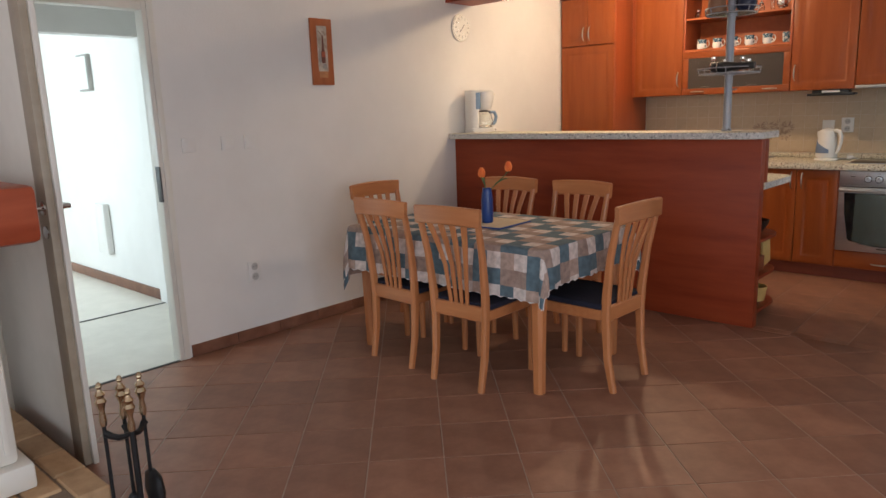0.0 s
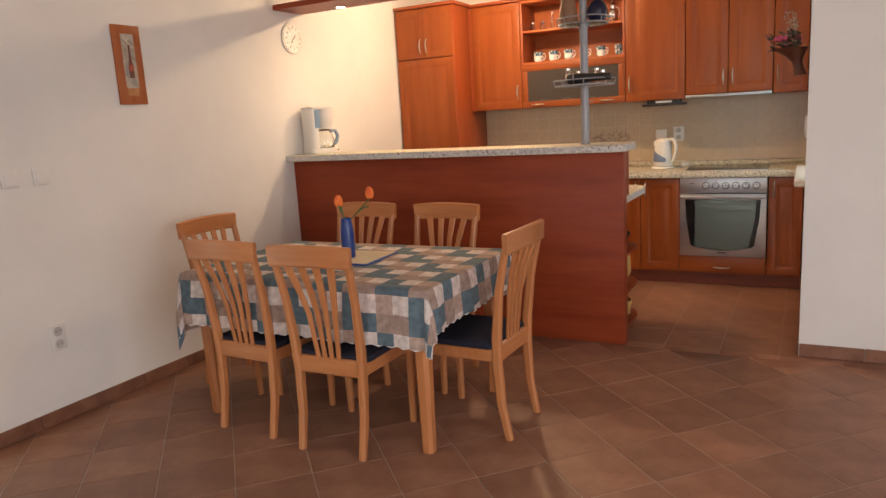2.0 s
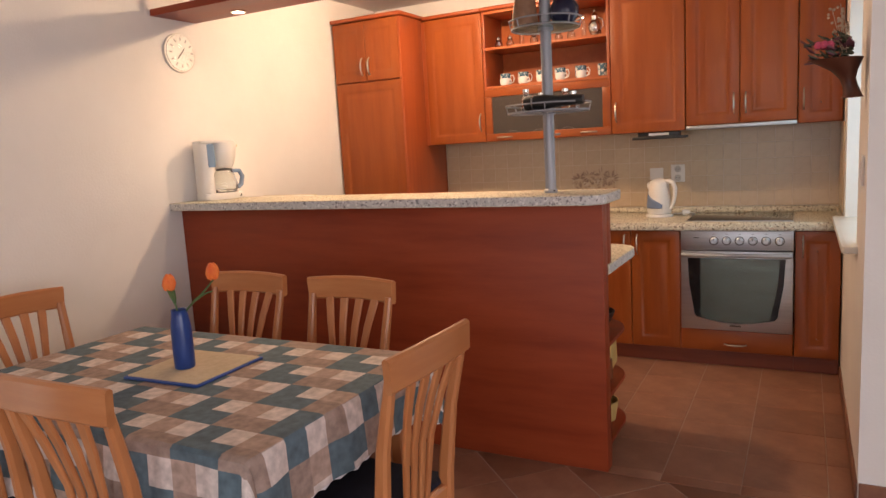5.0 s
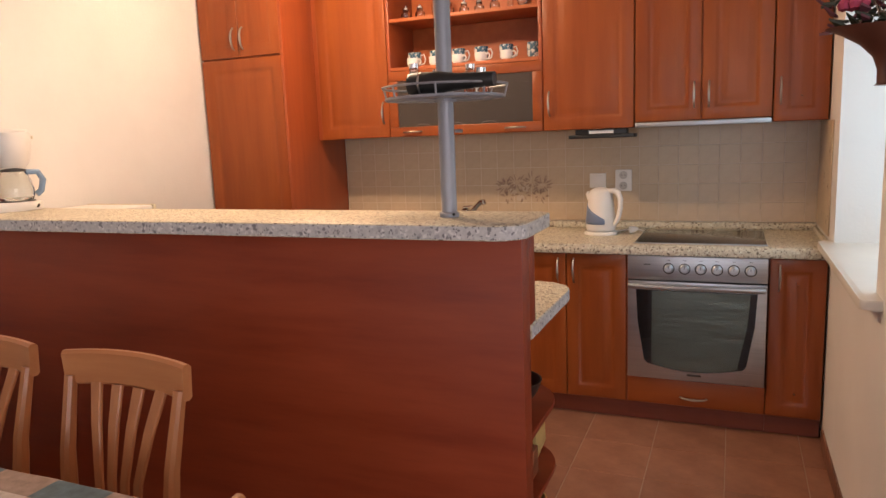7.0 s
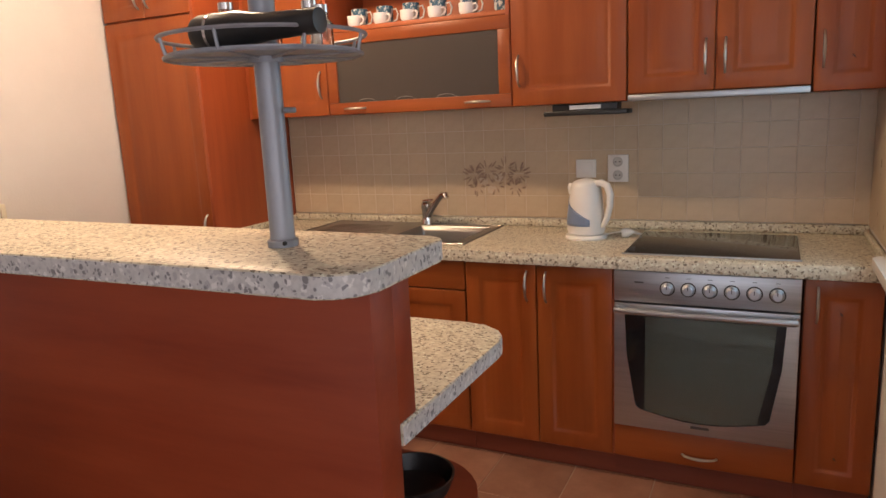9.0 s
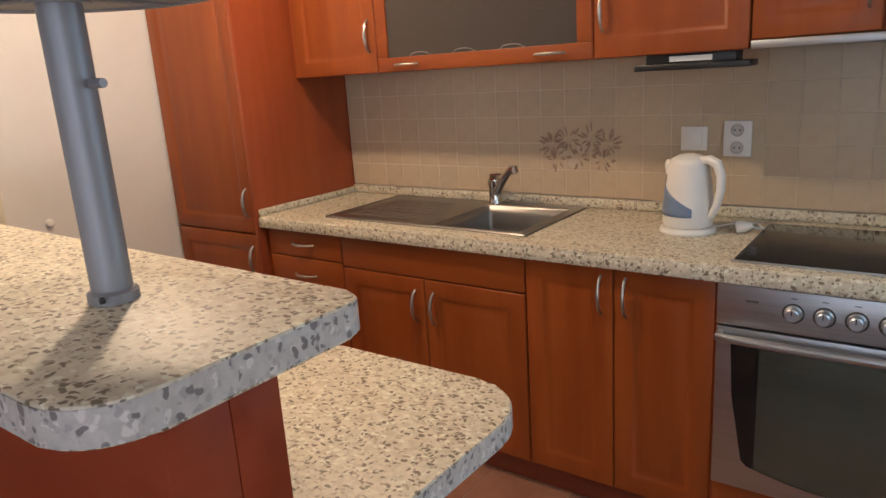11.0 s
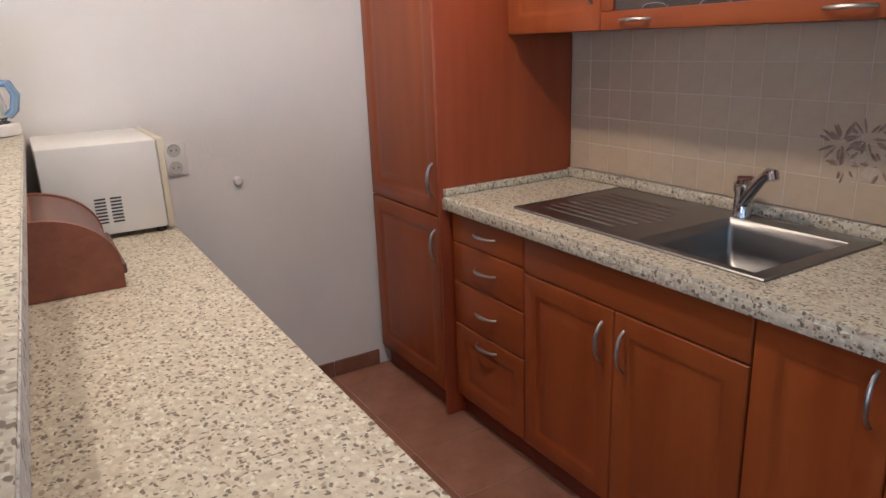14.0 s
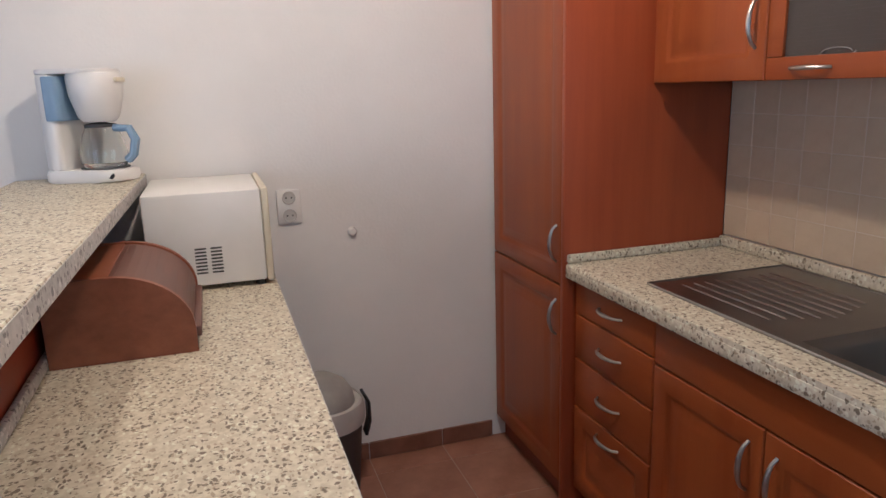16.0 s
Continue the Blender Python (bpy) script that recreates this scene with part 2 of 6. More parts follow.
EDGE = speckled("worktop_edge", (0.49, 0.475, 0.45), (0.57, 0.55, 0.52), (0.19, 0.18, 0.18), 0.4, 1.1)
STEEL = surface("brushed_steel", (0.44, 0.475, 0.515), (0.52, 0.555, 0.595), (2, 160, 160), 0.40, 3, metal=1.0)
STEEL_D = surface("sink_steel", (0.27, 0.258, 0.244), (0.31, 0.297, 0.282), (4, 4, 4), 0.37, 2, metal=1.0, rough_vary=0.02)
CHROME = plain("chrome", (0.62, 0.61, 0.60), 0.16, 1.0)
NICKEL = surface("satin_nickel", (0.44, 0.41, 0.37), (0.52, 0.485, 0.44), (50, 50, 50), 0.38, 3, metal=1.0)
GREYMET = surface("grey_metal", (0.27, 0.28, 0.31), (0.33, 0.34, 0.37), (30, 30, 3), 0.48, 3, metal=0.4)
BLACKGL = plain("black_glass", (0.012, 0.012, 0.013), 0.09, 0.0, spec=0.6)
# the pale green base colour stands in for the reflection in the oven door
OVEN_REFLECT = wavy_glass("oven_glass_reflection", (0.15, 0.19, 0.168), 0.20, 0.8)
SMOKE = plain("smoked_glass", (0.062, 0.048, 0.039), 0.3, 0.0, spec=0.6)
CLEAR = plain("clear_glass", (0.93, 0.96, 0.96), 0.03, 0.0, 1.0, 1.45)
GREENGL = plain("shelf_glass", (0.62, 0.80, 0.74), 0.05, 0.0, 0.9, 1.5)
WHITEPL = surface("white_plastic", (0.74, 0.72, 0.68), (0.79, 0.77, 0.74), (5, 5, 5), 0.35, 3)
CREAMPL = surface("cream_plastic", (0.66, 0.60, 0.45), (0.72, 0.66, 0.51), (5, 5, 5), 0.4, 3)
BLUEPL = plain("blue_grey_plastic", (0.16, 0.22, 0.34), 0.3)
BLUECL = plain("blue_clear_plastic", (0.30, 0.44, 0.62), 0.15, 0.0, 0.35)
BLACKPL = surface("black_plastic", (0.010, 0.010, 0.010), (0.02, 0.02, 0.02), (20, 20, 20), 0.4, 3)
GREYPL = surface("grey_plastic", (0.30, 0.28, 0.26), (0.37, 0.35, 0.32), (10, 10, 10), 0.5, 3)
PALEGREY = surface("pale_grey_plastic", (0.46, 0.43, 0.39), (0.53, 0.50, 0.455), (10, 10, 10), 0.45, 3)
# white plastic greyed for the shade inside the round socket recess
WELL_SHADE = plain("socket_well", (0.52, 0.50, 0.47), 0.4)
DARKGREY = plain("dark_grey", (0.06, 0.058, 0.055), 0.5)
WHITELAC = surface("cream_lacquer", (0.70, 0.67, 0.60), (0.76, 0.73, 0.66), (4, 4, 4), 0.4, 4, 0.05, 60)
TANBAND = surface("tan_band", (0.33, 0.275, 0.205), (0.39, 0.33, 0.25), (5, 5, 12), 0.45, 4)
CERAM = surface("white_ceramic", (0.76, 0.74, 0.70), (0.80, 0.78, 0.75), (20, 20, 20), 0.2, 2)
CERAMB = surface("blue_print_ceramic", (0.05, 0.12, 0.18), (0.62, 0.64, 0.62), (55, 55, 40), 0.22, 3, low=0.48, high=0.56)
BLUEVASE = surface("blue_vase", (0.008, 0.035, 0.17), (0.014, 0.055, 0.23), (20, 20, 6), 0.3, 4)
ORANGE = surface("tulip_petal", (0.75, 0.12, 0.02), (0.85, 0.22, 0.04), (40, 40, 15), 0.55, 3)
LEAF = surface("leaf_green", (0.045, 0.10, 0.03), (0.08, 0.15, 0.045), (30, 30, 10), 0.5, 4)
BREAD = surface("bread_box_wood", (0.20, 0.062, 0.026), (0.27, 0.09, 0.040), (2, 20, 30), 0.42, 7, 0.08, 80)
TAMBOUR = surface("tambour_wood", (0.10, 0.042, 0.028), (0.15, 0.066, 0.045), (2, 20, 20), 0.45, 5)
FRAMEW = surface("picture_frame_wood", (0.34, 0.085, 0.025), (0.43, 0.125, 0.038), (20, 20, 3), 0.4, 6)
PAPER = surface("picture_paper", (0.34, 0.27, 0.21), (0.60, 0.53, 0.44), (26, 26, 26), 0.6, 5)
PRINT_D = plain("print_dark", (0.17, 0.065, 0.045), 0.6)
PRINT_O = surface("print_orange", (0.40, 0.17, 0.07), (0.52, 0.24, 0.10), (30, 30, 60), 0.6, 4)
PRINT_R = plain("print_red", (0.42, 0.10, 0.05), 0.6)
BRASS = plain("brass", (0.60, 0.49, 0.33), 0.24, 1.0)
IRON = surface("black_iron", (0.012, 0.012, 0.013), (0.022, 0.022, 0.023), (30, 30, 30), 0.45, 3, metal=0.5)
BRICK = surface("hearth_brick", (0.40, 0.25, 0.13), (0.52, 0.34, 0.19), (12, 12, 12), 0.8, 6, 0.3, 90, vary=0.12)
MORTAR = surface("hearth_mortar", (0.22, 0.16, 0.11), (0.28, 0.21, 0.15), (30, 30, 30), 0.95, 4, 0.4, 200)
MANTEL = surface("mantel_wood", (0.30, 0.055, 0.022), (0.40, 0.085, 0.035), (16, 2, 16), 0.35, 7, 0.05, 70)
BROWNPOT = surface("brown_pottery", (0.22, 0.11, 0.06), (0.32, 0.17, 0.10), (18, 18, 18), 0.6, 5, 0.2, 60)
DARKPOT = plain("dark_blue_pottery", (0.012, 0.014, 0.04), 0.25)
CONSOLE = surface("console_wood", (0.075, 0.022, 0.012), (0.12, 0.036, 0.02), (14, 14, 3), 0.4, 6)
PINK = plain("pink_flower", (0.45, 0.06, 0.12), 0.6)
DARKLEAF = surface("dark_leaf", (0.018, 0.026, 0.014), (0.040, 0.048, 0.024), (40, 40, 40), 0.6, 4)
TWIG = surface("dried_twig", (0.30, 0.23, 0.17), (0.42, 0.34, 0.26), (60, 60, 60), 0.8, 3)
PURPLE = plain("dark_flower", (0.12, 0.035, 0.05), 0.7)
MATCL = surface("mat_cloth", (0.50, 0.40, 0.27), (0.58, 0.47, 0.33), (50, 50, 50), 0.9, 4, 0.3, 250)
MATBL = plain("mat_blue", (0.012, 0.06, 0.26), 0.5)
LAMPGL = glowing("lamp_glow", (1.0, 0.80, 0.55), 14.0)
OPAL = glowing("opal_glow", (1.0, 0.84, 0.62), 5.0)
CLOCKF = surface("clock_face", (0.68, 0.64, 0.585), (0.74, 0.70, 0.645), (10, 10, 10), 0.35, 3)
CLOTH = checked("check_cloth")
YELLOWW = plain("pale_wood", (0.55, 0.38, 0.14), 0.55)


# ---- modelling helpers ----
ORIGIN = {}


def thing(name, place, label, category, group="", turn=0):
    """A top-level Empty at the base of a thing; its parts are built in world coordinates when turn is 0."""
    ob = new(name)
    ob.empty_display_size = 0.05
    ob.matrix_world = pose(*place, 0, 0, turn)
    ORIGIN[ob.name] = Vector(place)
    return tagged(ob, label, category, group)


def to_mesh(name, bm, material, smooth=True):
    bmesh.ops.recalc_face_normals(bm, faces=bm.faces)
    me = bpy.data.meshes.new(name)
    bm.to_mesh(me)
    bm.free()
    for m in material if isinstance(material, (list, tuple)) else (material,):
        me.materials.append(m)
    if smooth:
        me.shade_smooth()
        me.set_sharp_from_angle(angle=radians(35))
    return me


def part(name, bm, material, parent, label=""):
    root = parent
    while root.parent:
        root = root.parent
    o = ORIGIN.get(root.name, Vector())
    bmesh.ops.translate(bm, vec=-o, verts=bm.verts)
    ob = new(name, to_mesh(name, bm, material))
    ob.parent = parent
    if label:
        ob["label"] = label
    return ob


def setting(name, bm, material, label, category, smooth=True):
    ob = new(name, to_mesh(name, bm, material, smooth))
    return tagged(ob, label, category, "", "structure")


def box(x0, x1, y0, y1, z0, z1, bevel=0.0, bm=None, segs=2, at=None):
    tmp = bmesh.new()
    bmesh.ops.create_cube(tmp, size=1)
    for v in tmp.verts:
        v.co = Vector(((x0 + x1) / 2 + v.co.x * (x1 - x0), (y0 + y1) / 2 + v.co.y * (y1 - y0), (z0 + z1) / 2 + v.co.z * (z1 - z0)))
    if bevel:
        bmesh.ops.bevel(tmp, geom=tmp.edges[:], offset=bevel, segments=segs, affect="EDGES", profile=0.5)
    if at:
        bmesh.ops.transform(tmp, matrix=at, verts=tmp.verts)
    return merge(bm, tmp)


def merge(bm, tmp):
    if bm is None:
        return tmp
    me = bpy.data.meshes.new("tmp")
    tmp.to_mesh(me)
    tmp.free()
    bm.from_mesh(me)
    bpy.data.meshes.remove(me)
    return bm


def lathe(profile, centre=(0, 0, 0), n=24, bm=None, at=None):
    """A body of revolution round z from (radius, height) pairs."""
    tmp = bmesh.new()
    rings = []
    for r, z in profile:
        if r < 1e-5:
            rings.append([tmp.verts.new((0, 0, z))])
        else:
            rings.append([tmp.verts.new((r * math.cos(2 * math.pi * k / n), r * math.sin(2 * math.pi * k / n), z)) for k in range(n)])
    for a, b in zip(rings, rings[1:]):
        for k in range(n):
            j = (k + 1) % n
            if len(a) == 1 and len(b) == 1:
                continue
            if len(a) == 1:
                tmp.faces.new((a[0], b[j], b[k]))
            elif len(b) == 1:
                tmp.faces.new((a[k], a[j], b[0]))
            else:
                tmp.faces.new((a[k], a[j], b[j], b[k]))
    for ring, flip in ((rings[0], True), (rings[-1], False)):
        if len(ring) > 1:
            tmp.faces.new(ring[::-1] if flip else ring)
    if at:
        bmesh.ops.transform(tmp, matrix=at, verts=tmp.verts)
    bmesh.ops.translate(tmp, vec=Vector(centre), verts=tmp.verts)
    return merge(bm, tmp)


def tube(points, radius, n=8, bm=None, flat=1.0):
    """A round rod along points; radius may be a list; flat squeezes it across its second axis."""
    tmp = bmesh.new()
    pts = [Vector(p) for p in points]
    rad = radius if isinstance(radius, (list, tuple)) else [radius] * len(pts)
    rings = []
    side = None
    for k, p in enumerate(pts):
        d = (pts[min(k + 1, len(pts) - 1)] - pts[max(k - 1, 0)]).normalized()
        if side is None:
            side = d.orthogonal().normalized()
        side = (side - d * side.dot(d)).normalized()
        up = d.cross(side)
        rings.append([tmp.verts.new(p + rad[k] * (side * math.cos(2 * math.pi * i / n) + up * flat * math.sin(2 * math.pi * i / n))) for i in range(n)])
    for a, b in zip(rings, rings[1:]):
        for i in range(n):
            j = (i + 1) % n
            tmp.faces.new((a[i], a[j], b[j], b[i]))
    tmp.faces.new(rings[0][::-1])
    tmp.faces.new(rings[-1])
    return merge(bm, tmp)


def beam(path, sizes, bm=None, across=(1, 0, 0), bevel=0.25):
    """A bar of rounded rectangular section along a path; sizes are (width across, depth)."""
    tmp = bmesh.new()
    pts = [Vector(p) for p in path]
    ax = Vector(across).normalized()
    rings = []
    for k, p in enumerate(pts):
        d = (pts[min(k + 1, len(pts) - 1)] - pts[max(k - 1, 0)]).normalized()
        s = (ax - d * ax.dot(d)).normalized()
        u = d.cross(s)
        w, h = sizes[k] if isinstance(sizes, list) else sizes
        c = min(w, h) * bevel
        ring = []
        for a, b in ((w / 2 - c, h / 2), (w / 2, h / 2 - c), (w / 2, -h / 2 + c), (w / 2 - c, -h / 2), (-w / 2 + c, -h / 2), (-w / 2, -h / 2 + c), (-w / 2, h / 2 - c), (-w / 2 + c, h / 2)):
            ring.append(tmp.verts.new(p + s * a + u * b))
        rings.append(ring)
    for a, b in zip(rings, rings[1:]):
        for i in range(8):
            j = (i + 1) % 8
            tmp.faces.new((a[i], a[j], b[j], b[i]))
    tmp.faces.new(rings[0][::-1])
    tmp.faces.new(rings[-1])
    return merge(bm, tmp)


def slab(outline, z0, z1, bm=None, bevel=0.0):
    """A flat plate from a closed outline of (x, y), with softened top and bottom edges."""
    tmp = bmesh.new()
    low = [tmp.verts.new((x, y, z0)) for x, y in outline]
    high = [tmp.verts.new((x, y, z1)) for x, y in outline]
    n = len(outline)
    tmp.faces.new(low[::-1])
    top = tmp.faces.new(high)
    for k in range(n):
        tmp.faces.new((low[k], low[(k + 1) % n], high[(k + 1) % n], high[k]))
    if bevel:
        edges = [e for e in tmp.edges if abs(e.verts[0].co.z - e.verts[1].co.z) < 1e-6]
        bmesh.ops.bevel(tmp, geom=edges, offset=bevel, segments=2, affect="EDGES", profile=0.5)
    return merge(bm, tmp)


def rounded(x0, x1, y0, y1, radii, n=6):
    """Outline of a rectangle with a radius at each corner: (x1,y0), (x1,y1), (x0,y1), (x0,y0)."""
    pts = []
    for (cx, cy, a0), r in zip(((x1, y0, -90), (x1, y1, 0), (x0, y1, 90), (x0, y0, 180)), radii):
        if r <= 0:
            pts.append((cx, cy))
            continue
        ox, oy = cx - math.copysign(r, cx - (x0 + x1) / 2), cy - math.copysign(r, cy - (y0 + y1) / 2)
        for k in range(n + 1):
            a = radians(a0 + 90 * k / n)
            pts.append((ox + r * math.cos(a), oy + r * math.sin(a)))
    return pts


def front(x0, x1, z0, z1, y, thick=0.019, frame_w=0.058, bm=None, flat=False):
    """A moulded furniture front that faces -y: rounded edge, routed groove and raised field."""
    tmp = bmesh.new()
    w = min(frame_w, (x1 - x0) * 0.26, (z1 - z0) * 0.28)
    steps = [(0, thick), (0, 0.005), (0.0025, 0.0015), (0.007, 0)]
    if not flat:
        steps += [(w - 0.006, 0), (w + 0.001, 0.0026), (w + 0.007, 0.0062), (w + 0.013, 0.0070), (w + 0.028, 0.0046), (w + 0.044, 0.0010), (w + 0.056, 0.0002)]
    rings = []
    for inset, depth in steps:
        rings.append([tmp.verts.new((x, y + depth, z)) for x, z in ((x0 + inset, z0 + inset), (x1 - inset, z0 + inset), (x1 - inset, z1 - inset), (x0 + inset, z1 - inset))])
    for a, b in zip(rings, rings[1:]):
        for i in range(4):
            j = (i + 1) % 4
            tmp.faces.new((a[i], a[j], b[j], b[i]))
    tmp.faces.new(rings[-1])
    tmp.faces.new(rings[0][::-1])
    return merge(bm, tmp)


def bow_handle(parent, x, z, y, upright=True, length=0.118, reach=0.026):
    pts, rad = [], []
    for k in range(11):
        s = k / 10 * 2 - 1
        out = reach * (1 - s * s) ** 0.6 if abs(s) < 1 else 0
        along = s * length / 2
        pts.append((x, y - out, z + along) if upright else (x + along, y - out, z))
        rad.append(0.0042 + 0.0022 * (1 - abs(s)))
    return part("handle", tube(pts, rad, 8, flat=0.8), NICKEL, parent, "curved satin metal handle")


def turned(bm, angle, axis, place=(0, 0, 0)):
    bmesh.ops.transform(bm, matrix=Matrix.Translation(place) @ Matrix.Rotation(radians(angle), 4, axis), verts=bm.verts)
    return bm


def wall_with_hole(name, axis, face, back, a0, a1, z0, z1, holes, material, label):
    """A wall across x or y between face and back, running a0 to a1, with holes (b0, b1, low, high) cut through."""
    bm = bmesh.new()

    def piece(p0, p1, q0, q1):
        if p1 - p0 < 1e-4 or q1 - q0 < 1e-4:
            return
        lo, hi = min(face, back), max(face, back)
        if axis == "x":
            box(lo, hi, p0, p1, q0, q1, 0, bm)
        else:
            box(p0, p1, lo, hi, q0, q1, 0, bm)

    at = a0
    for b0, b1, low, high in sorted(holes):
        piece(at, b0, z0, z1)
        piece(b0, b1, z0, low)
        piece(b0, b1, high, z1)
        at = b1
    piece(at, a1, z0, z1)
    return setting(name, bm, material, label, "wall", False)


# ---- large structure ----
WX, NY, EX, COLY, TOP = -3.0, 6.9, 0.19, 4.900, 2.445
wall_with_hole("wall_west", "x", WX, WX - 0.16, -3.0, NY + 0.2, 0, TOP + 0.1, [(1.56, 2.45, 0, 1.93)], PLASTER, "cream plastered wall with an open doorway")
wall_with_hole("wall_north", "y", NY, NY + 0.2, WX, EX + 0.36, 0, TOP + 0.1, [], PLASTER, "plain cream wall behind the kitchen units")
wall_with_hole("wall_kitchen_east", "x", EX, EX + 0.36, COLY + 0.3, NY, 0, TOP + 0.1, [(5.335, 6.26, 0.86, 2.0)], PLASTER, "cream wall with the kitchen window opening")
wall_with_hole("wall_living_north", "y", COLY, COLY + 0.3, EX, 3.16, 0, TOP + 0.1, [], PLASTER, "white wall end beside the kitchen passage")
# unseen wall; its opening is assumed, to go with the east daylight lamp
wall_with_hole("wall_east", "x", 3.0, 3.16, -3.0, COLY, 0, TOP + 0.1, [(-2.1, 2.3, 0.1, 2.3)], PLASTER, "unseen plain wall with an assumed wide opening for daylight")
# opening placed freely in this unseen wall for the south lamp
wall_with_hole("wall_south", "y", -3.0, -3.16, WX - 0.16, 3.16, 0, TOP + 0.1, [(-1.7, 1.1, 0.2, 2.3)], PLASTER, "unseen plain wall with an assumed opening on the south side")
setting("ceiling", box(WX - 0.16, 3.16, -3.16, NY + 0.2, TOP, TOP + 0.1), CEIL, "plain white painted ceiling", "ceiling", False)

# hall beyond the doorway
wall_with_hole("wall_hall_north", "y", 2.98, 3.1, -7.0, -4.36, 0, 2.5, [], PLASTER, "bright white wall of the hall")
wall_with_hole("wall_hall_west", "x", -7.0, -7.1, 0.4, 3.1, 0, 2.5, [], PLASTER, "white end wall of the hall")
# unseen wall and window opening, assumed behind the hall lamp
wall_with_hole("wall_hall_south", "y", 0.55, 0.45, -7.0, -3.16, 0, 2.5, [(-6.3, -4.5, 0.6, 2.4)], PLASTER, "unseen white hall wall with an assumed window opening")
# opening widened southwards, out of view, so hall light reaches the passage
wall_with_hole("wall_hall_door", "x", -4.24, -4.36, 0.55, 3.4, 0, 2.5, [(0.75, 2.95, 0, 1.90)], PLASTER, "white wall with an opening to a further room")
wall_with_hole("wall_passage_end", "y", 3.2, 3.3, -4.24, -3.16, 0, 2.5, [], PLASTER, "white end wall of the small passage")
setting("hall_ceiling", box(-7.1, -3.16, 0.45, 3.4, 2.5, 2.6), CEIL, "white ceiling of the hall", "ceiling", False)
setting("hall_floor", box(-7.1, -3.014, 0.45, 3.4, -0.1, -0.001), HALLTILE, "pale tiled floor of the hall", "floor", False)
setting("hall_threshold", box(-4.305, -4.285, 0.75, 2.95, -0.001, 0.004, 0.002), DARKGREY, "thin dark threshold strip in the hall", "threshold")
setting("door_threshold", box(-3.0135, -2.990, 1.60, 2.397, -0.02, 0.004, 0.002), DARKGREY, "thin dark metal threshold strip in the doorway", "threshold")
bm = box(-6.9, -4.37, 2.965, 2.98, 0, 0.08, 0.002)
setting("hall_baseboard", bm, SKIRT, "brown tiled skirting in the hall", "baseboard")

# door frame and leaf
def door_set():
    frame_ob = thing("door_frame", (WX, 1.99, 0), "cream lacquered steel door frame round the open doorway", "door frame")
    frame_ob["kind"] = "structure"
    for n_, y0, y1 in (("jamb", 1.56, 1.60), ("jamb", 2.395, 2.42)):
        part(n_, box(-3.07, -2.988, y0, y1, 0, 1.93, 0.004), WHITELAC, frame_ob)
    part("jamb_trim", box(-2.998, -2.984, 2.42, 2.455, 0, 1.97, 0.004), WHITELAC, frame_ob)
    part("jamb_trim", box(-2.998, -2.984, 1.525, 1.56, 0, 1.97, 0.004), WHITELAC, frame_ob)
    part("head", box(-3.07, -2.988, 1.60, 2.395, 1.89, 1.93, 0.004), WHITELAC, frame_ob)
    part("head_trim", box(-2.998, -2.984, 1.56, 2.42, 1.93, 1.97, 0.004), WHITELAC, frame_ob)
    part("strike_plate", box(-3.03, -2.982, 2.392, 2.400, 0.90, 1.09, 0.002), DARKGREY, frame_ob, "dark metal strike plate")
    leaf = thing("door_leaf", (-2.98, 1.58, 0.006), "white door leaf standing open into the room", "door")
    part("panel", box(-2.97, -2.236, 1.555, 1.595, 0.008, 1.90, 0.003), WHITELAC, leaf)
    # tan strip, 10 cm wide, along the leaf's free edge
    part("edge_band", box(-2.235, -2.135, 1.553, 1.583, 0.008, 1.90, 0.003), TANBAND, leaf, "tan strip along the free edge of the door leaf")
    part("rebate", box(-2.235, -2.122, 1.584, 1.604, 0.008, 1.90, 0.003), WHITELAC, leaf)
    for side, y in ((-1, 1.552), (1, 1.604)):
        h = part("handle", lathe([(0.0, 0), (0.026, 0), (0.026, 0.006), (0.010, 0.009), (0.009, 0.04), (0, 0.042)], (-2.168, y, 1.03), 16, None, Matrix.Rotation(radians(90 * side), 4, "X") @ Matrix.Rotation(radians(180), 4, "X")), CHROME, leaf, "brushed metal lever handle")
        part("lever", tube([(-2.168, y + side * 0.038, 1.03), (-2.203, y + side * 0.046, 1.03), (-2.283, y + side * 0.044, 1.028)], [0.009, 0.009, 0.007], 8), CHROME, h)
        part("key_rose", lathe([(0.0, 0), (0.024, 0), (0.024, 0.006), (0, 0.008)], (-2.168, y, 0.94), 16, None, Matrix.Rotation(radians(-90 * side), 4, "X")), CHROME, leaf, "round key escutcheon")


door_set()

# kitchen window
win = thing("window_kitchen", (EX + 0.30, 5.84, 0.86), "white framed kitchen window, overexposed by daylight", "window")
win["kind"] = "structure"
for n_, b in (("frame_side", (0.505, 0.55, 5.338, 5.39, 0.894, 1.997)), ("frame_side", (0.505, 0.55, 6.205, 6.257, 0.894, 1.997)), ("frame_bottom", (0.505, 0.55, 5.39, 6.205, 0.894, 0.95)), ("frame_top", (0.505, 0.55, 5.39, 6.205, 1.94, 1.997)), ("mullion", (0.505, 0.55, 5.77, 5.83, 0.95, 1.94))):
    part(n_, box(*b, 0.004), WHITELAC, win)
for y0, y1 in ((5.39, 5.77), (5.83, 6.205)):
    pane = part("pane", box(0.525, 0.531, y0, y1, 0.95, 1.94), CLEAR, win)
    pane.visible_shadow = False
part("window_sill", slab(rounded(EX - 0.055, EX + 0.31, 5.23, 6.32, (0, 0, 0.02, 0.02)), 0.862, 0.892, None, 0.006), WHITELAC, win, "white window board with rounded nose")

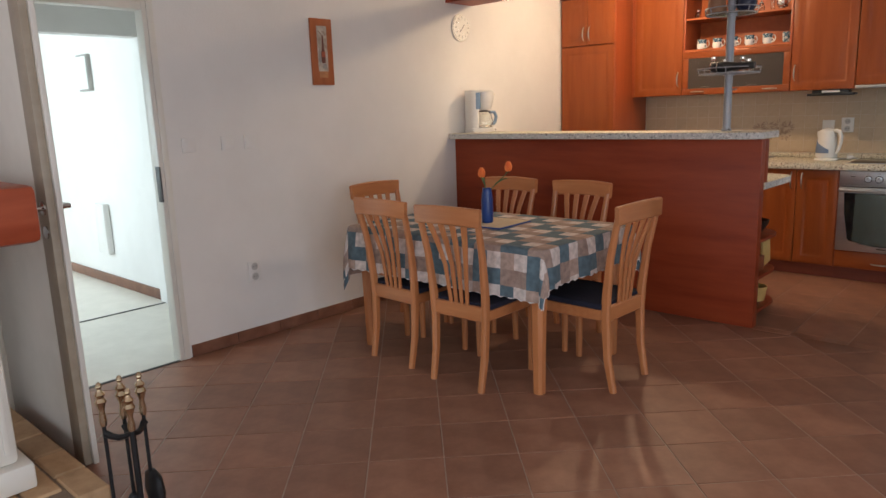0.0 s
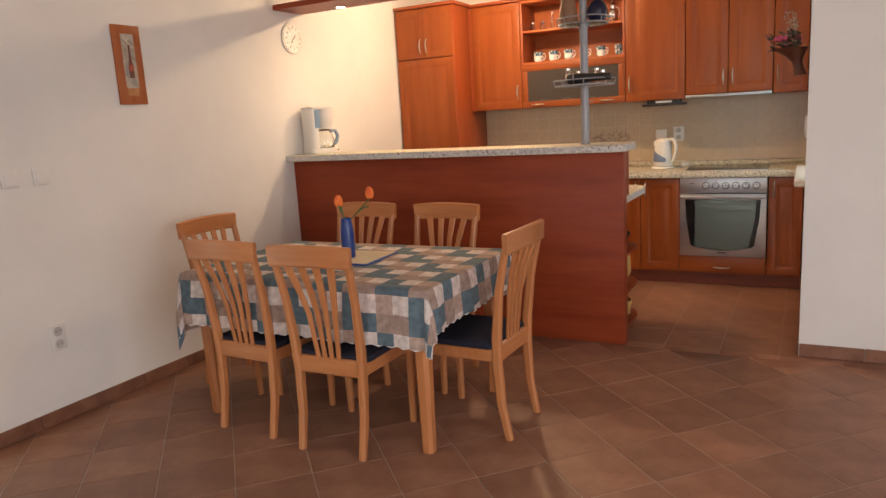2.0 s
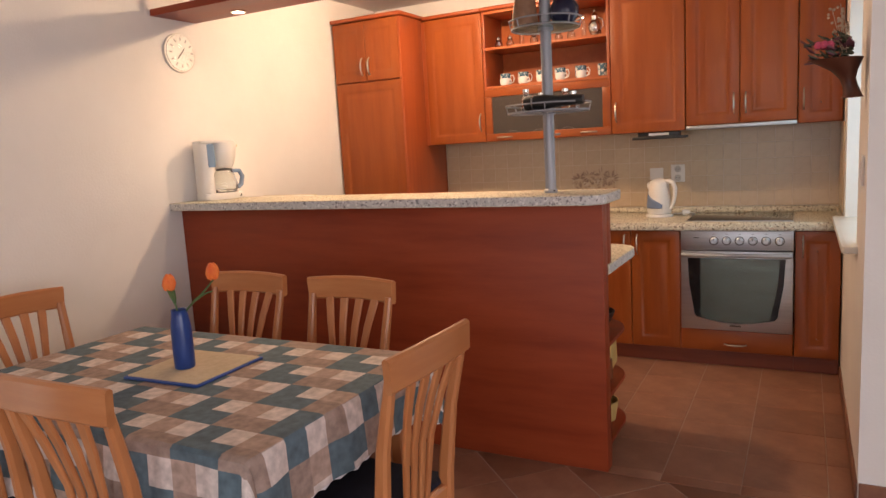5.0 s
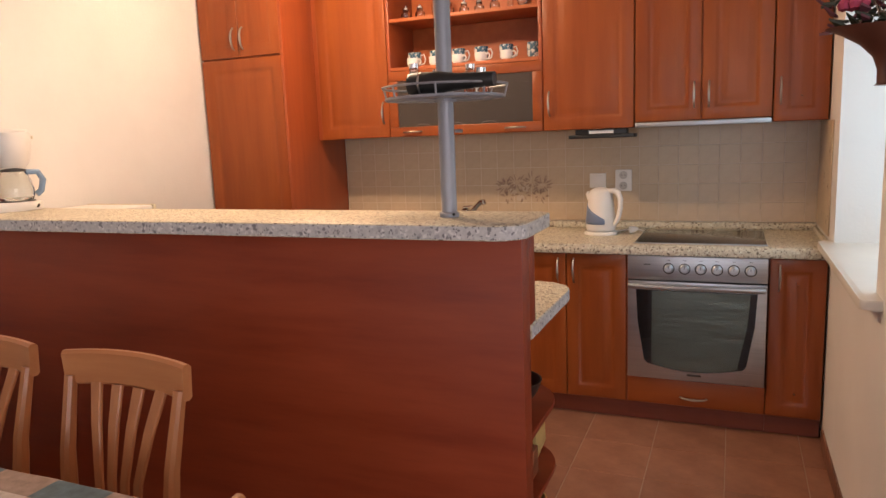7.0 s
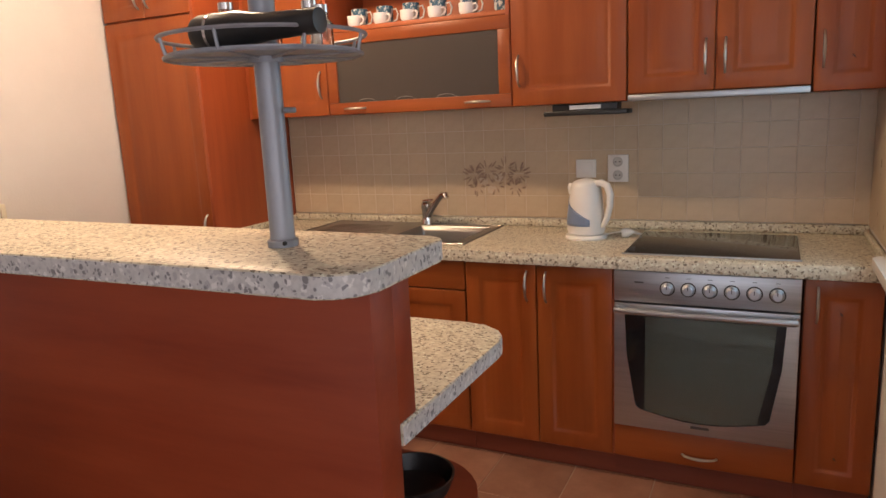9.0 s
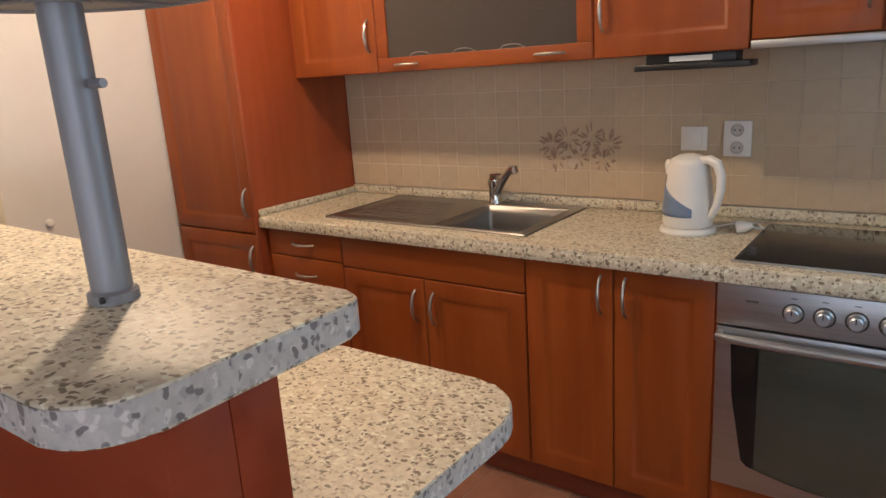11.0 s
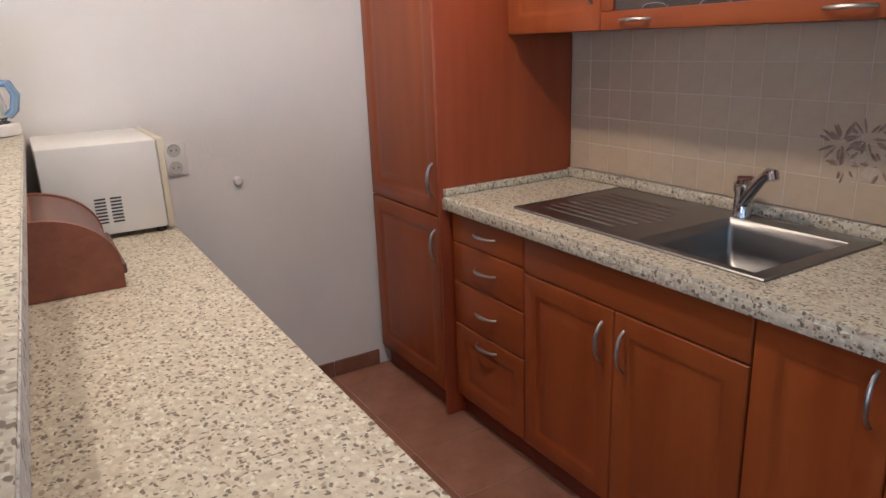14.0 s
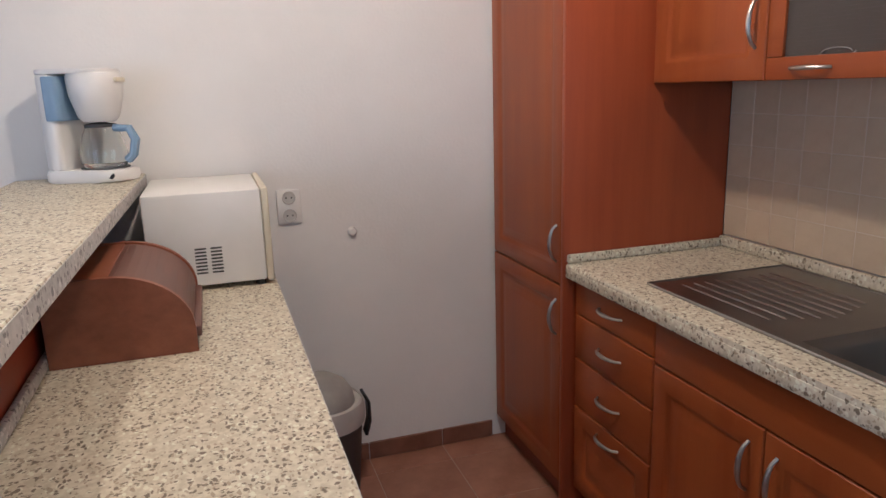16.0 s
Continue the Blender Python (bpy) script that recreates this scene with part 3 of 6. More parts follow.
# skirting
def skirting(name, x0, y0, x1, y1, nx, ny, piece=0.298, h=0.072):
    """A row of skirting tiles from one end to the other, standing off the wall along (nx, ny)."""
    base = thing(name, (x0, y0, 0), "brown tiled skirting along the wall foot", "baseboard")
    base["kind"] = "structure"
    run = Vector((x1 - x0, y1 - y0))
    n = math.ceil(run.length / piece)
    d = run.normalized()
    for k in range(n):
        a, b = k * piece + 0.0015, min(run.length, (k + 1) * piece) - 0.0015
        p, q = Vector((x0, y0)) + d * a, Vector((x0, y0)) + d * b
        r = q + Vector((nx, ny)) * 0.009
        part("skirting_tile", box(min(p.x, r.x), max(p.x, r.x), min(p.y, r.y), max(p.y, r.y), 0.001, h - 0.002, 0.002, None, 1), SKIRT, base)
    return base


skirting("baseboard_west", WX, 2.47, WX, 4.795, 1, 0)
skirting("baseboard_kitchen", WX, 5.17, WX, 6.28, 1, 0)
skirting("baseboard_living", EX + 0.002, COLY, 2.9, COLY, 0, -1)
skirting("baseboard_kitchen_east", EX, COLY + 0.01, EX, 6.3, -1, 0)


# ---- fireplace corner ----
def fireplace():
    hearth = thing("hearth", (-2.2, 0.7, 0), "raised hearth of yellow-brown bricks with dark joints", "hearth")
    part("mortar_bed", box(-2.75, -1.70, 0.10, 1.475, 0, 0.112), MORTAR, hearth)
    for row in range(12):
        for col in range(5):
            x0 = -2.745 + col * 0.212 - (0.106 if row % 2 else 0)
            y1 = 1.482 - row * 0.115
            a, b = max(x0, -2.75), min(x0 + 0.202, -1.692)
            if b - a > 0.03:
                part("brick", box(a, b, y1 - 0.105, y1, 0.01, 0.122, 0.006, None, 1), BRICK, hearth)
    fire = thing("fireplace", (-2.4, 0.6, 0.122), "white fireplace surround with a red-brown wooden mantel shelf", "fireplace")
    part("body", box(-2.95, -2.50, -0.15, 0.95, 0.123, 0.966, 0.01), WHITELAC, fire)
    part("column_base", box(-2.14, -1.872, 1.06, 1.318, 0.123, 0.215, 0.012), WHITELAC, fire)
    part("column", box(-2.11, -1.905, 1.09, 1.285, 0.215, 0.91, 0.02), WHITELAC, fire, "white column with fluted front")
    for k in range(4):
        part("flute", box(-1.907, -1.898, 1.115 + k * 0.042, 1.135 + k * 0.042, 0.26, 0.88, 0.003), WHITELAC, fire)
    part("capital", box(-2.13, -1.885, 1.07, 1.305, 0.91, 0.967, 0.012), WHITELAC, fire)
    bm = box(-2.9, -1.76, -0.35, 1.412, 0.968, 1.150, 0.022)
    part("mantel", bm, MANTEL, fire, "thick red-brown wooden mantel shelf")


fireplace()


def fire_tools():
    x, y = -1.452, 1.482
    st = thing("fire_tools", (x, y, 0), "black iron fireplace tool stand with brass handles", "fire tools")
    part("foot", lathe([(0, 0), (0.11, 0), (0.11, 0.012), (0.02, 0.022), (0, 0.024)], (x, y, 0.0), 20), IRON, st)
    part("post", tube([(x, y, 0.02), (x, y, 0.40)], 0.010, 8), IRON, st)
    hooks = ((-0.062, -0.058, "poker"), (-0.048, 0.060, "shovel"), (-0.070, 0.008, "brush"))
    bm = bmesh.new()
    for dx, dy, n_ in hooks:
        arc = [(x + dx * f, y + dy * f, 0.388 - 0.016 * math.sin(math.pi * f)) for f in (0, 0.25, 0.5, 0.75, 1.0)]
        tube(arc, [0.009, 0.009, 0.010, 0.010, 0.012], 8, bm)
    part("cross_bar", bm, IRON, st)
    knob = [(0, 0), (0.009, 0.002), (0.012, 0.02), (0.008, 0.05), (0.012, 0.068), (0.018, 0.083), (0.011, 0.095), (0.016, 0.106), (0.008, 0.117), (0.006, 0.123), (0.010, 0.131), (0.006, 0.142), (0, 0.147)]
    part("post_handle", lathe(knob, (x, y, 0.388), 14), BRASS, st, "turned brass handle")
    for dx, dy, n_ in hooks:
        part(n_, tube([(x + dx, y + dy, 0.12), (x + dx, y + dy, 0.42)], 0.006, 8), IRON, st)
        part("handle", lathe(knob, (x + dx, y + dy, 0.410), 14), BRASS, st, "turned brass handle")
    part("shovel_blade", lathe([(0, 0), (0.05, 0.01), (0.062, 0.05), (0.05, 0.10), (0.02, 0.12), (0, 0.122)], (0, 0, 0), 16, None, Matrix.Translation((x - 0.044, y + 0.066, 0.10)) @ Matrix.Diagonal((1, 0.35, 1, 1))), IRON, st)
    part("bristles", lathe([(0, 0), (0.024, 0.0), (0.026, 0.05), (0.014, 0.075), (0, 0.078)], (x - 0.070, y + 0.008, 0.075), 14), IRON, st)


fire_tools()


# ---- dining area ----
def dining_chair(place, turn, label):
    c = new("dining_chair")
    ORIGIN[c.name] = Vector()
    tagged(c, label, "chair", "chairs round the dining table")
    for s in (-1, 1):
        path = [(s * 0.152, -0.235, 0), (s * 0.155, -0.205, 0.16), (s * 0.158, -0.195, 0.34), (s * 0.163, -0.200, 0.46), (s * 0.170, -0.222, 0.65), (s * 0.178, -0.262, 0.83)]
        part("back_leg", beam(path, [(0.030, 0.032), (0.032, 0.038), (0.033, 0.044), (0.033, 0.042), (0.030, 0.034), (0.028, 0.026)]), BEECH, c)
        part("front_leg", beam([(s * 0.170, 0.165, 0), (s * 0.175, 0.170, 0.397)], [(0.028, 0.028), (0.038, 0.038)]), BEECH, c)
        part("side_rail", beam([(s * 0.162, -0.18, 0.372), (s * 0.172, 0.155, 0.372)], (0.022, 0.055)), BEECH_H, c)
    part("front_rail", beam([(-0.16, 0.172, 0.372), (0.16, 0.172, 0.372)], (0.022, 0.055), None, (0, 1, 0)), BEECH_H, c)
    part("rear_rail", beam([(-0.15, -0.196, 0.376), (0.15, -0.196, 0.376)], (0.026, 0.074), None, (0, 1, 0)), BEECH_H, c)
    arc = [(0.197 * k / 5, -0.268 - 0.020 * (1 - (k / 5) ** 2), 0.848 + 0.008 * (1 - (k / 5) ** 2)) for k in range(-5, 6)]
    part("top_rail", beam(arc, (0.024, 0.088), None, (0, 1, 0), 0.3), BEECH_H, c)
    for k in range(4):
        f = (k - 1.5) / 1.5
        path = [(f * 0.050, -0.197, 0.405), (f * 0.064, -0.216, 0.60), (f * 0.086, -0.245, 0.72), (f * 0.106, -0.276, 0.815)]
        part("slat", beam(path, [(0.020, 0.012), (0.024, 0.012), (0.030, 0.012), (0.034, 0.012)]), BEECH, c)
    bm = slab(rounded(-0.185, 0.185, -0.19, 0.19, (0.03,) * 4, 4), 0.398, 0.430, None, 0.012)
    part("seat", bm, NAVY, c, "navy blue upholstered seat")
    c.matrix_world = pose(*place, 0, 0, turn)
    return c


CHAIR = "light beech dining chair with slatted back and navy seat"
first = dining_chair((-1.528, 3.312, 0), 1, CHAIR)
copy_thing(first, pose(-2.012, 3.348, 0, 0, 0, -2))
copy_thing(first, pose(-1.108, 3.618, 0, 0, 0, 88))
copy_thing(first, pose(-2.44, 3.665, 0, 0, 0, -92))
copy_thing(first, pose(-2.062, 4.0, 0, 0, 0, 181))
copy_thing(first, pose(-1.540, 3.985, 0, 0, 0, 179))

TX0, TX1, TY0, TY1, TZ = -2.40, -1.09, 3.19, 4.00, 0.706


def dining_table():
    t = thing("dining_table", (-1.745, 3.595, 0), "light beech dining table under a checked cloth", "table")
    part("tabletop", box(TX0, TX1, TY0, TY1, TZ - 0.026, TZ, 0.004), BEECH_H, t)
    for n_, b in (("apron", (TX0 + 0.06, TX1 - 0.06, TY0 + 0.06, TY0 + 0.082, 0.60, TZ - 0.027)), ("apron", (TX0 + 0.06, TX1 - 0.06, TY1 - 0.082, TY1 - 0.06, 0.60, TZ - 0.027)), ("apron", (TX0 + 0.06, TX0 + 0.082, TY0 + 0.083, TY1 - 0.083, 0.60, TZ - 0.027)), ("apron", (TX1 - 0.082, TX1 - 0.06, TY0 + 0.083, TY1 - 0.083, 0.60, TZ - 0.027))):
        part(n_, box(*b, 0.003), BEECH_H, t)
    for x in (TX0 + 0.065, TX1 - 0.062):
        for y in (TY0 + 0.058, TY1 - 0.065):
            part("leg", beam([(x, y, 0), (x, y, 0.45), (x, y, TZ - 0.028)], [(0.052, 0.052), (0.066, 0.066), (0.070, 0.070)]), BEECH, t)
    cl = thing("tablecloth", (-1.745, 3.595, TZ), "checked tablecloth in blue, beige and white with lace edge", "tablecloth")
    bm = bmesh.new()
    uvl = bm.loops.layers.uv.new("UVMap")
    drop, r = 0.255, 0.012
    wx, wy = TX1 - TX0, TY1 - TY0
    nu, nv = 136, 104
    grid, flat = {}, {}

    def hang(d, seed):
        """How far out and down a cloth lies d beyond the table's edge."""
        if d <= 0:
            return 0.0, 0.0
        if d < r * 1.57:
            a = d / r
            return r * math.sin(a), r * (1 - math.cos(a))
        return r, r + (d - r * 1.57)

    for i in range(nu + 1):
        for j in range(nv + 1):
            u, v = -drop - 0.06 + (wx + 2 * drop) * i / nu, -drop + (wy + 2 * drop) * j / nv
            if j in (0, nv):
                v += (0.010 if j == 0 else -0.010) * abs(math.sin(u * 52))
            if i in (0, nu):
                u += (0.010 if i == 0 else -0.010) * abs(math.sin(v * 52))
            dx, dy = max(-u, u - wx, 0.0), max(-v, v - wy, 0.0)
            sx, sy = (-1 if u < 0 else 1), (-1 if v < 0 else 1)
            x, y = min(max(u, 0), wx), min(max(v, 0), wy)
            z = 0.0
            if dx > 0 and dy > 0:
                d = max(dx, dy) * (1.0 if sx > 0 else 1.04)
                o, f = hang(d, 0)
                a = math.atan2(dy, dx)
                flare = o + (0.042 if sx > 0 else 0.030) * math.sin(2 * a) * min(1, d / 0.13) + d * 0.06
                x, y, z = x + sx * flare * math.cos(a), y + sy * flare * math.sin(a), -f - (0.02 if sx > 0 else 0.075) * math.sin(2 * a) * min(1, d / 0.13)
            elif dx > 0:
                o, f = hang(dx, 0)
                fold = 0.010 * math.sin(y * 17 + 1.0) * min(1, dx / 0.12) + 0.006 * math.sin(y * 41) * min(1, dx / 0.12)
                x, z = x + sx * (o + max(-0.004, fold) + dx * 0.06), -f
            elif dy > 0:
                o, f = hang(dy, 0)
                fold = 0.011 * math.sin(x * 15 + 0.4) * min(1, dy / 0.12) + 0.006 * math.sin(x * 37) * min(1, dy / 0.12)
                y, z = y + sy * (o + max(-0.004, fold) + dy * 0.06), -f
            else:
                z = 0.0012 * noise.noise((u * 9, v * 9, 1.7))
            vert = bm.verts.new((TX0 + x, TY0 + y, TZ + 0.004 + z))
            grid[i, j], flat[vert] = vert, (u + drop, v + drop)
    for i in range(nu):
        for j in range(nv):
            f = bm.faces.new((grid[i, j], grid[i + 1, j], grid[i + 1, j + 1], grid[i, j + 1]))
            for lp in f.loops:
                lp[uvl].uv = flat[lp.vert]
    cloth = part("cloth", bm, CLOTH, cl)
    sol = cloth.modifiers.new("thickness", "SOLIDIFY")
    sol.thickness, sol.offset = 0.0015, 1
    zt = TZ + 0.007
    mat_ob = thing("place_mat", (-1.724, 3.642, zt), "beige cloth mat with a blue rim lying on the tablecloth", "place mat")
    turn_m = Matrix.Translation((-1.724, 3.642, 0)) @ Matrix.Rotation(radians(2), 4, "Z")
    bm = slab(rounded(-0.155, 0.155, -0.15, 0.15, (0.01,) * 4, 3), zt, zt + 0.006, None, 0.002)
    bmesh.ops.transform(bm, matrix=turn_m, verts=bm.verts)
    part("rim", bm, MATBL, mat_ob, "blue rim")
    bm = slab(rounded(-0.148, 0.144, -0.138, 0.145, (0.008,) * 4, 3), zt + 0.0055, zt + 0.008, None, 0.001)
    bmesh.ops.transform(bm, matrix=turn_m, verts=bm.verts)
    part("cloth_field", bm, MATCL, mat_ob)
    vz = zt + 0.008
    v = thing("vase", (-1.745, 3.622, vz), "slim blue vase standing on the mat", "vase")
    part("body", lathe([(0, 0), (0.029, 0), (0.032, 0.005), (0.0325, 0.05), (0.032, 0.12), (0.029, 0.150), (0.0255, 0.172), (0.0245, 0.186), (0.0255, 0.189), (0.021, 0.187), (0.018, 0.16), (0, 0.155)], (-1.745, 3.622, vz), 24), BLUEVASE, v)
    for (tx, ty, tz), (mx, my) in (((-1.788, 3.632, 0.965), (-1.762, 3.626)), ((-1.632, 3.668, 1.000), (-1.708, 3.636))):
        tl = thing("tulip", (-1.745, 3.622, vz + 0.16), "orange artificial tulip standing in the blue vase", "flower", "tulips in the vase")
        part("stem", tube([(-1.745, 3.622, vz + 0.158), (mx, my, vz + 0.20), ((mx + tx) / 2, ty, (vz + 0.20 + tz) / 2 + 0.006), (tx, ty, tz)], 0.0028, 6), LEAF, tl)
        for k in range(6):
            a = 2 * math.pi * k / 6
            part("petal", lathe([(0, 0), (0.011, 0.006), (0.016, 0.022), (0.012, 0.040), (0.003, 0.052), (0, 0.053)], (tx + 0.006 * math.cos(a), ty + 0.006 * math.sin(a), tz - 0.002 + 0.004 * (k % 2)), 8), ORANGE, tl)
        d = Vector((tx - mx, ty - my, 0.06)).normalized()
        bm = bmesh.new()
        rows = []
        for k in range(7):
            s = k / 6
            p = Vector((mx, my, vz + 0.195)) + d * (0.095 * s) + Vector((0, 0, 0.02 * s - 0.03 * s * s))
            w = 0.014 * math.sin(math.pi * min(1, s * 0.92 + 0.06))
            rows.append((bm.verts.new(p + Vector((0, w, 0.004))), bm.verts.new(p), bm.verts.new(p - Vector((0, w, -0.004)))))
        for a, b in zip(rows, rows[1:]):
            bm.faces.new((a[0], a[1], b[1], b[0]))
            bm.faces.new((a[1], a[2], b[2], b[1]))
        lf = part("leaf", bm, LEAF, tl, "green leaf")
        lf.modifiers.new("thickness", "SOLIDIFY").thickness = 0.0012


dining_table()


# ---- kitchen: base and tall units ----
CZ, FY = 0.858, 6.325
CTOP = CZ - 0.045


def unit(name, x0, x1, label, category="cabinet", top=CTOP - 0.001):
    u = thing(name, ((x0 + x1) / 2, 6.6, 0), label, category, "fitted kitchen units")
    part("carcass", box(x0 + 0.001, x1 - 0.001, FY + 0.021, 6.885, 0.095, top), CARCASS, u)
    part("plinth", box(x0, x1, FY + 0.045, FY + 0.062, 0.002, 0.094), PLINTH, u)
    return u


def tall_unit():
    x0, x1, y = -2.985, -2.432, 6.292
    u = thing("tall_cabinet", ((x0 + x1) / 2, 6.6, 0), "tall cherry-wood fridge cabinet with moulded doors against the wall", "cabinet", "fitted kitchen units")
    part("side_panel", box(x1 - 0.018, x1, y + 0.001, 6.885, 0.002, 2.265, 0.0015), CARCASS, u)
    part("carcass", box(x0, x1 - 0.019, y + 0.021, 6.88, 0.095, 2.262), CARCASS, u)
    part("plinth", box(x0, x1 - 0.02, y + 0.04, y + 0.055, 0.002, 0.094), PLINTH, u)
    xr = x1 - 0.020
    d = part("door", front(x0 + 0.002, xr, 0.098, 0.778, y), CHERRY, u)
    bow_handle(d, xr - 0.023, 0.672, y)
    d = part("door", front(x0 + 0.002, xr, 0.784, 1.848, y), CHERRY, u)
    bow_handle(d, xr - 0.023, 0.912, y)
    xm = (x0 + xr) / 2
    d = part("door", front(x0 + 0.002, xm - 0.0015, 1.856, 2.262, y), CHERRY, u)
    bow_handle(d, xm - 0.03, 1.955, y)
    d = part("door", front(xm + 0.0015, xr, 1.856, 2.262, y), CHERRY, u)
    bow_handle(d, xm + 0.03, 1.955, y)
    part("cornice", box(x0 - 0.0, x1 + 0.022, y - 0.022, 6.86, 2.266, 2.292, 0.008), CARCASS, u)


tall_unit()


def base_units():
    u = unit("drawer_cabinet", -2.428, -2.006, "cherry-wood base cabinet with four drawers")
    for z0, z1, hz in ((0.702, CTOP - 0.006, 0.757), (0.556, 0.698, 0.632), (0.394, 0.552, 0.478), (0.098, 0.390, 0.357)):
        d = part("drawer_front", front(-2.412, -2.008, z0, z1, FY, flat=z1 - z0 < 0.2), CHERRY_H, u)
        bow_handle(d, -2.21, hz, FY, False)
    u = unit("sink_cabinet", -2.004, -1.219, "cherry-wood sink cabinet with two moulded doors", "cabinet", 0.70)
    part("false_front", front(-2.002, -1.221, 0.690, CTOP - 0.006, FY, flat=True), CHERRY_H, u)
    for a, b, hx in ((-2.002, -1.622, -1.66), (-1.618, -1.221, -1.58)):
        d = part("door", front(a, b, 0.098, 0.686, FY), CHERRY, u)
        bow_handle(d, hx, 0.585, FY)
    u = unit("base_cabinet", -1.217, -0.642, "cherry-wood base cabinet with two narrow moulded doors")
    for a, b, hx in ((-1.215, -0.930, -0.965), (-0.926, -0.644, -0.890)):
        d = part("door", front(a, b, 0.098, CTOP - 0.006, FY), CHERRY, u)
        bow_handle(d, hx, 0.725, FY)
    u = unit("corner_cabinet", -0.040, 0.182, "narrow cherry-wood base cabinet beside the oven")
    d = part("door", front(-0.038, 0.180, 0.098, CTOP - 0.006, FY), CHERRY, u)
    bow_handle(d, 0.0, 0.725, FY)
    # oven housing and oven
    h = thing("oven_housing", (-0.341, 6.6, 0), "cherry-wood oven housing with a low drawer", "cabinet", "fitted kitchen units")
    part("side_panel", box(-0.641, -0.6375, FY + 0.0, 6.885, 0.095, CTOP - 0.001), CARCASS, h)
    part("plinth", box(-0.642, -0.041, FY + 0.045, FY + 0.062, 0.002, 0.094), PLINTH, h)
    part("carcass", box(-0.637, -0.045, FY + 0.021, 6.885, 0.095, 0.222), CARCASS, h)
    d = part("drawer_front", front(-0.638, -0.043, 0.098, 0.224, FY, flat=True), CHERRY_H, h)
    bow_handle(d, -0.34, 0.143, FY, False)
    o = thing("oven", (-0.34, 6.6, 0.228), "stainless steel built-in oven with six knobs", "oven")
    x0, x1, y = -0.636, -0.046, 6.312
    part("body", box(x0 + 0.01, x1 - 0.01, y + 0.032, 6.86, 0.228, CTOP - 0.006), DARKGREY, o)
    pnl = part("control_panel", box(x0, x1, y - 0.004, y + 0.03, 0.698, CTOP - 0.004, 0.003), STEEL, o)
    for k in range(6):
        kx = -0.455 + k * 0.068
        part("knob_ring", lathe([(0, 0), (0.0255, 0), (0.0255, 0.0015), (0, 0.0015)], (kx, y - 0.0042, 0.753), 20, None, Matrix.Rotation(radians(90), 4, "X")), DARKGREY, pnl, "dark dial ring")
        part("knob", lathe([(0, 0), (0.021, 0), (0.021, 0.004), (0.018, 0.006), (0.017, 0.022), (0.014, 0.025), (0, 0.025)], (kx, y - 0.004, 0.753), 20, None, Matrix.Rotation(radians(90), 4, "X")), STEEL, pnl, "round metal knob")
        part("knob_mark", box(kx - 0.0012, kx + 0.0012, y - 0.0305, y - 0.0292, 0.755, 0.768), BLACKPL, pnl)
        part("dial_mark", box(kx - 0.007, kx + 0.007, y - 0.0048, y - 0.0042, 0.790, 0.792), DARKGREY, pnl)
    part("display_mark", box(-0.565, -0.535, y - 0.0048, y - 0.0042, 0.768, 0.772), DARKGREY, pnl)
    door = part("oven_door", box(x0, x1, y - 0.002, y + 0.03, 0.228, 0.692, 0.004), STEEL, o)
    bm = bmesh.new()
    pts = [(-0.598, 0.652), (-0.590, 0.50), (-0.560, 0.318)]
    for k in range(9):
        s = k / 8
        pts.append((-0.545 + 0.41 * s, 0.302 - 0.030 * math.sin(math.pi * s)))
    pts += [(-0.122, 0.318), (-0.092, 0.50), (-0.084, 0.652)]
    lo = [bm.verts.new((x, y - 0.0015, z)) for x, z in pts]
    hi = [bm.verts.new((x, y - 0.0055, z)) for x, z in pts]
    bm.faces.new(hi)
    bm.faces.new(lo[::-1])
    for k in range(len(pts)):
        j = (k + 1) % len(pts)
        bm.faces.new((lo[k], lo[j], hi[j], hi[k]))
    pane = part("oven_window", bm, BLACKGL, door, "dark glass pane with curved lower edge")
    # lighter pane shaped like the bright reflection, inside the black one
    bm = bmesh.new()
    pts = [(-0.527, 0.648), (-0.527, 0.300)]
    for k in range(1, 8):
        s = 0.045 + 0.87 * k / 8
        pts.append((-0.545 + 0.41 * s, 0.306 - 0.030 * math.sin(math.pi * s)))
    pts += [(-0.160, 0.302), (-0.122, 0.50), (-0.112, 0.648)]
    lo = [bm.verts.new((x, y - 0.0057, z)) for x, z in pts]
    hi = [bm.verts.new((x, y - 0.0065, z)) for x, z in pts]
    bm.faces.new(hi)
    bm.faces.new(lo[::-1])
    for k in range(len(pts)):
        j = (k + 1) % len(pts)
        bm.faces.new((lo[k], lo[j], hi[j], hi[k]))
    part("inner_glass", bm, OVEN_REFLECT, pane, "inner glass with a greenish reflection put into its colour")
    part("door_handle", tube([(-0.625, y - 0.004, 0.673), (-0.622, y - 0.036, 0.673), (-0.60, y - 0.040, 0.673), (-0.34, y - 0.043, 0.673), (-0.085, y - 0.040, 0.673), (-0.06, y - 0.036, 0.673), (-0.057, y - 0.004, 0.673)], 0.0115, 10), STEEL, door, "long steel handle bar")
    part("name_plate", box(-0.37, -0.31, y - 0.0035, y - 0.0025, 0.252, 0.262), DARKGREY, door)


base_units()


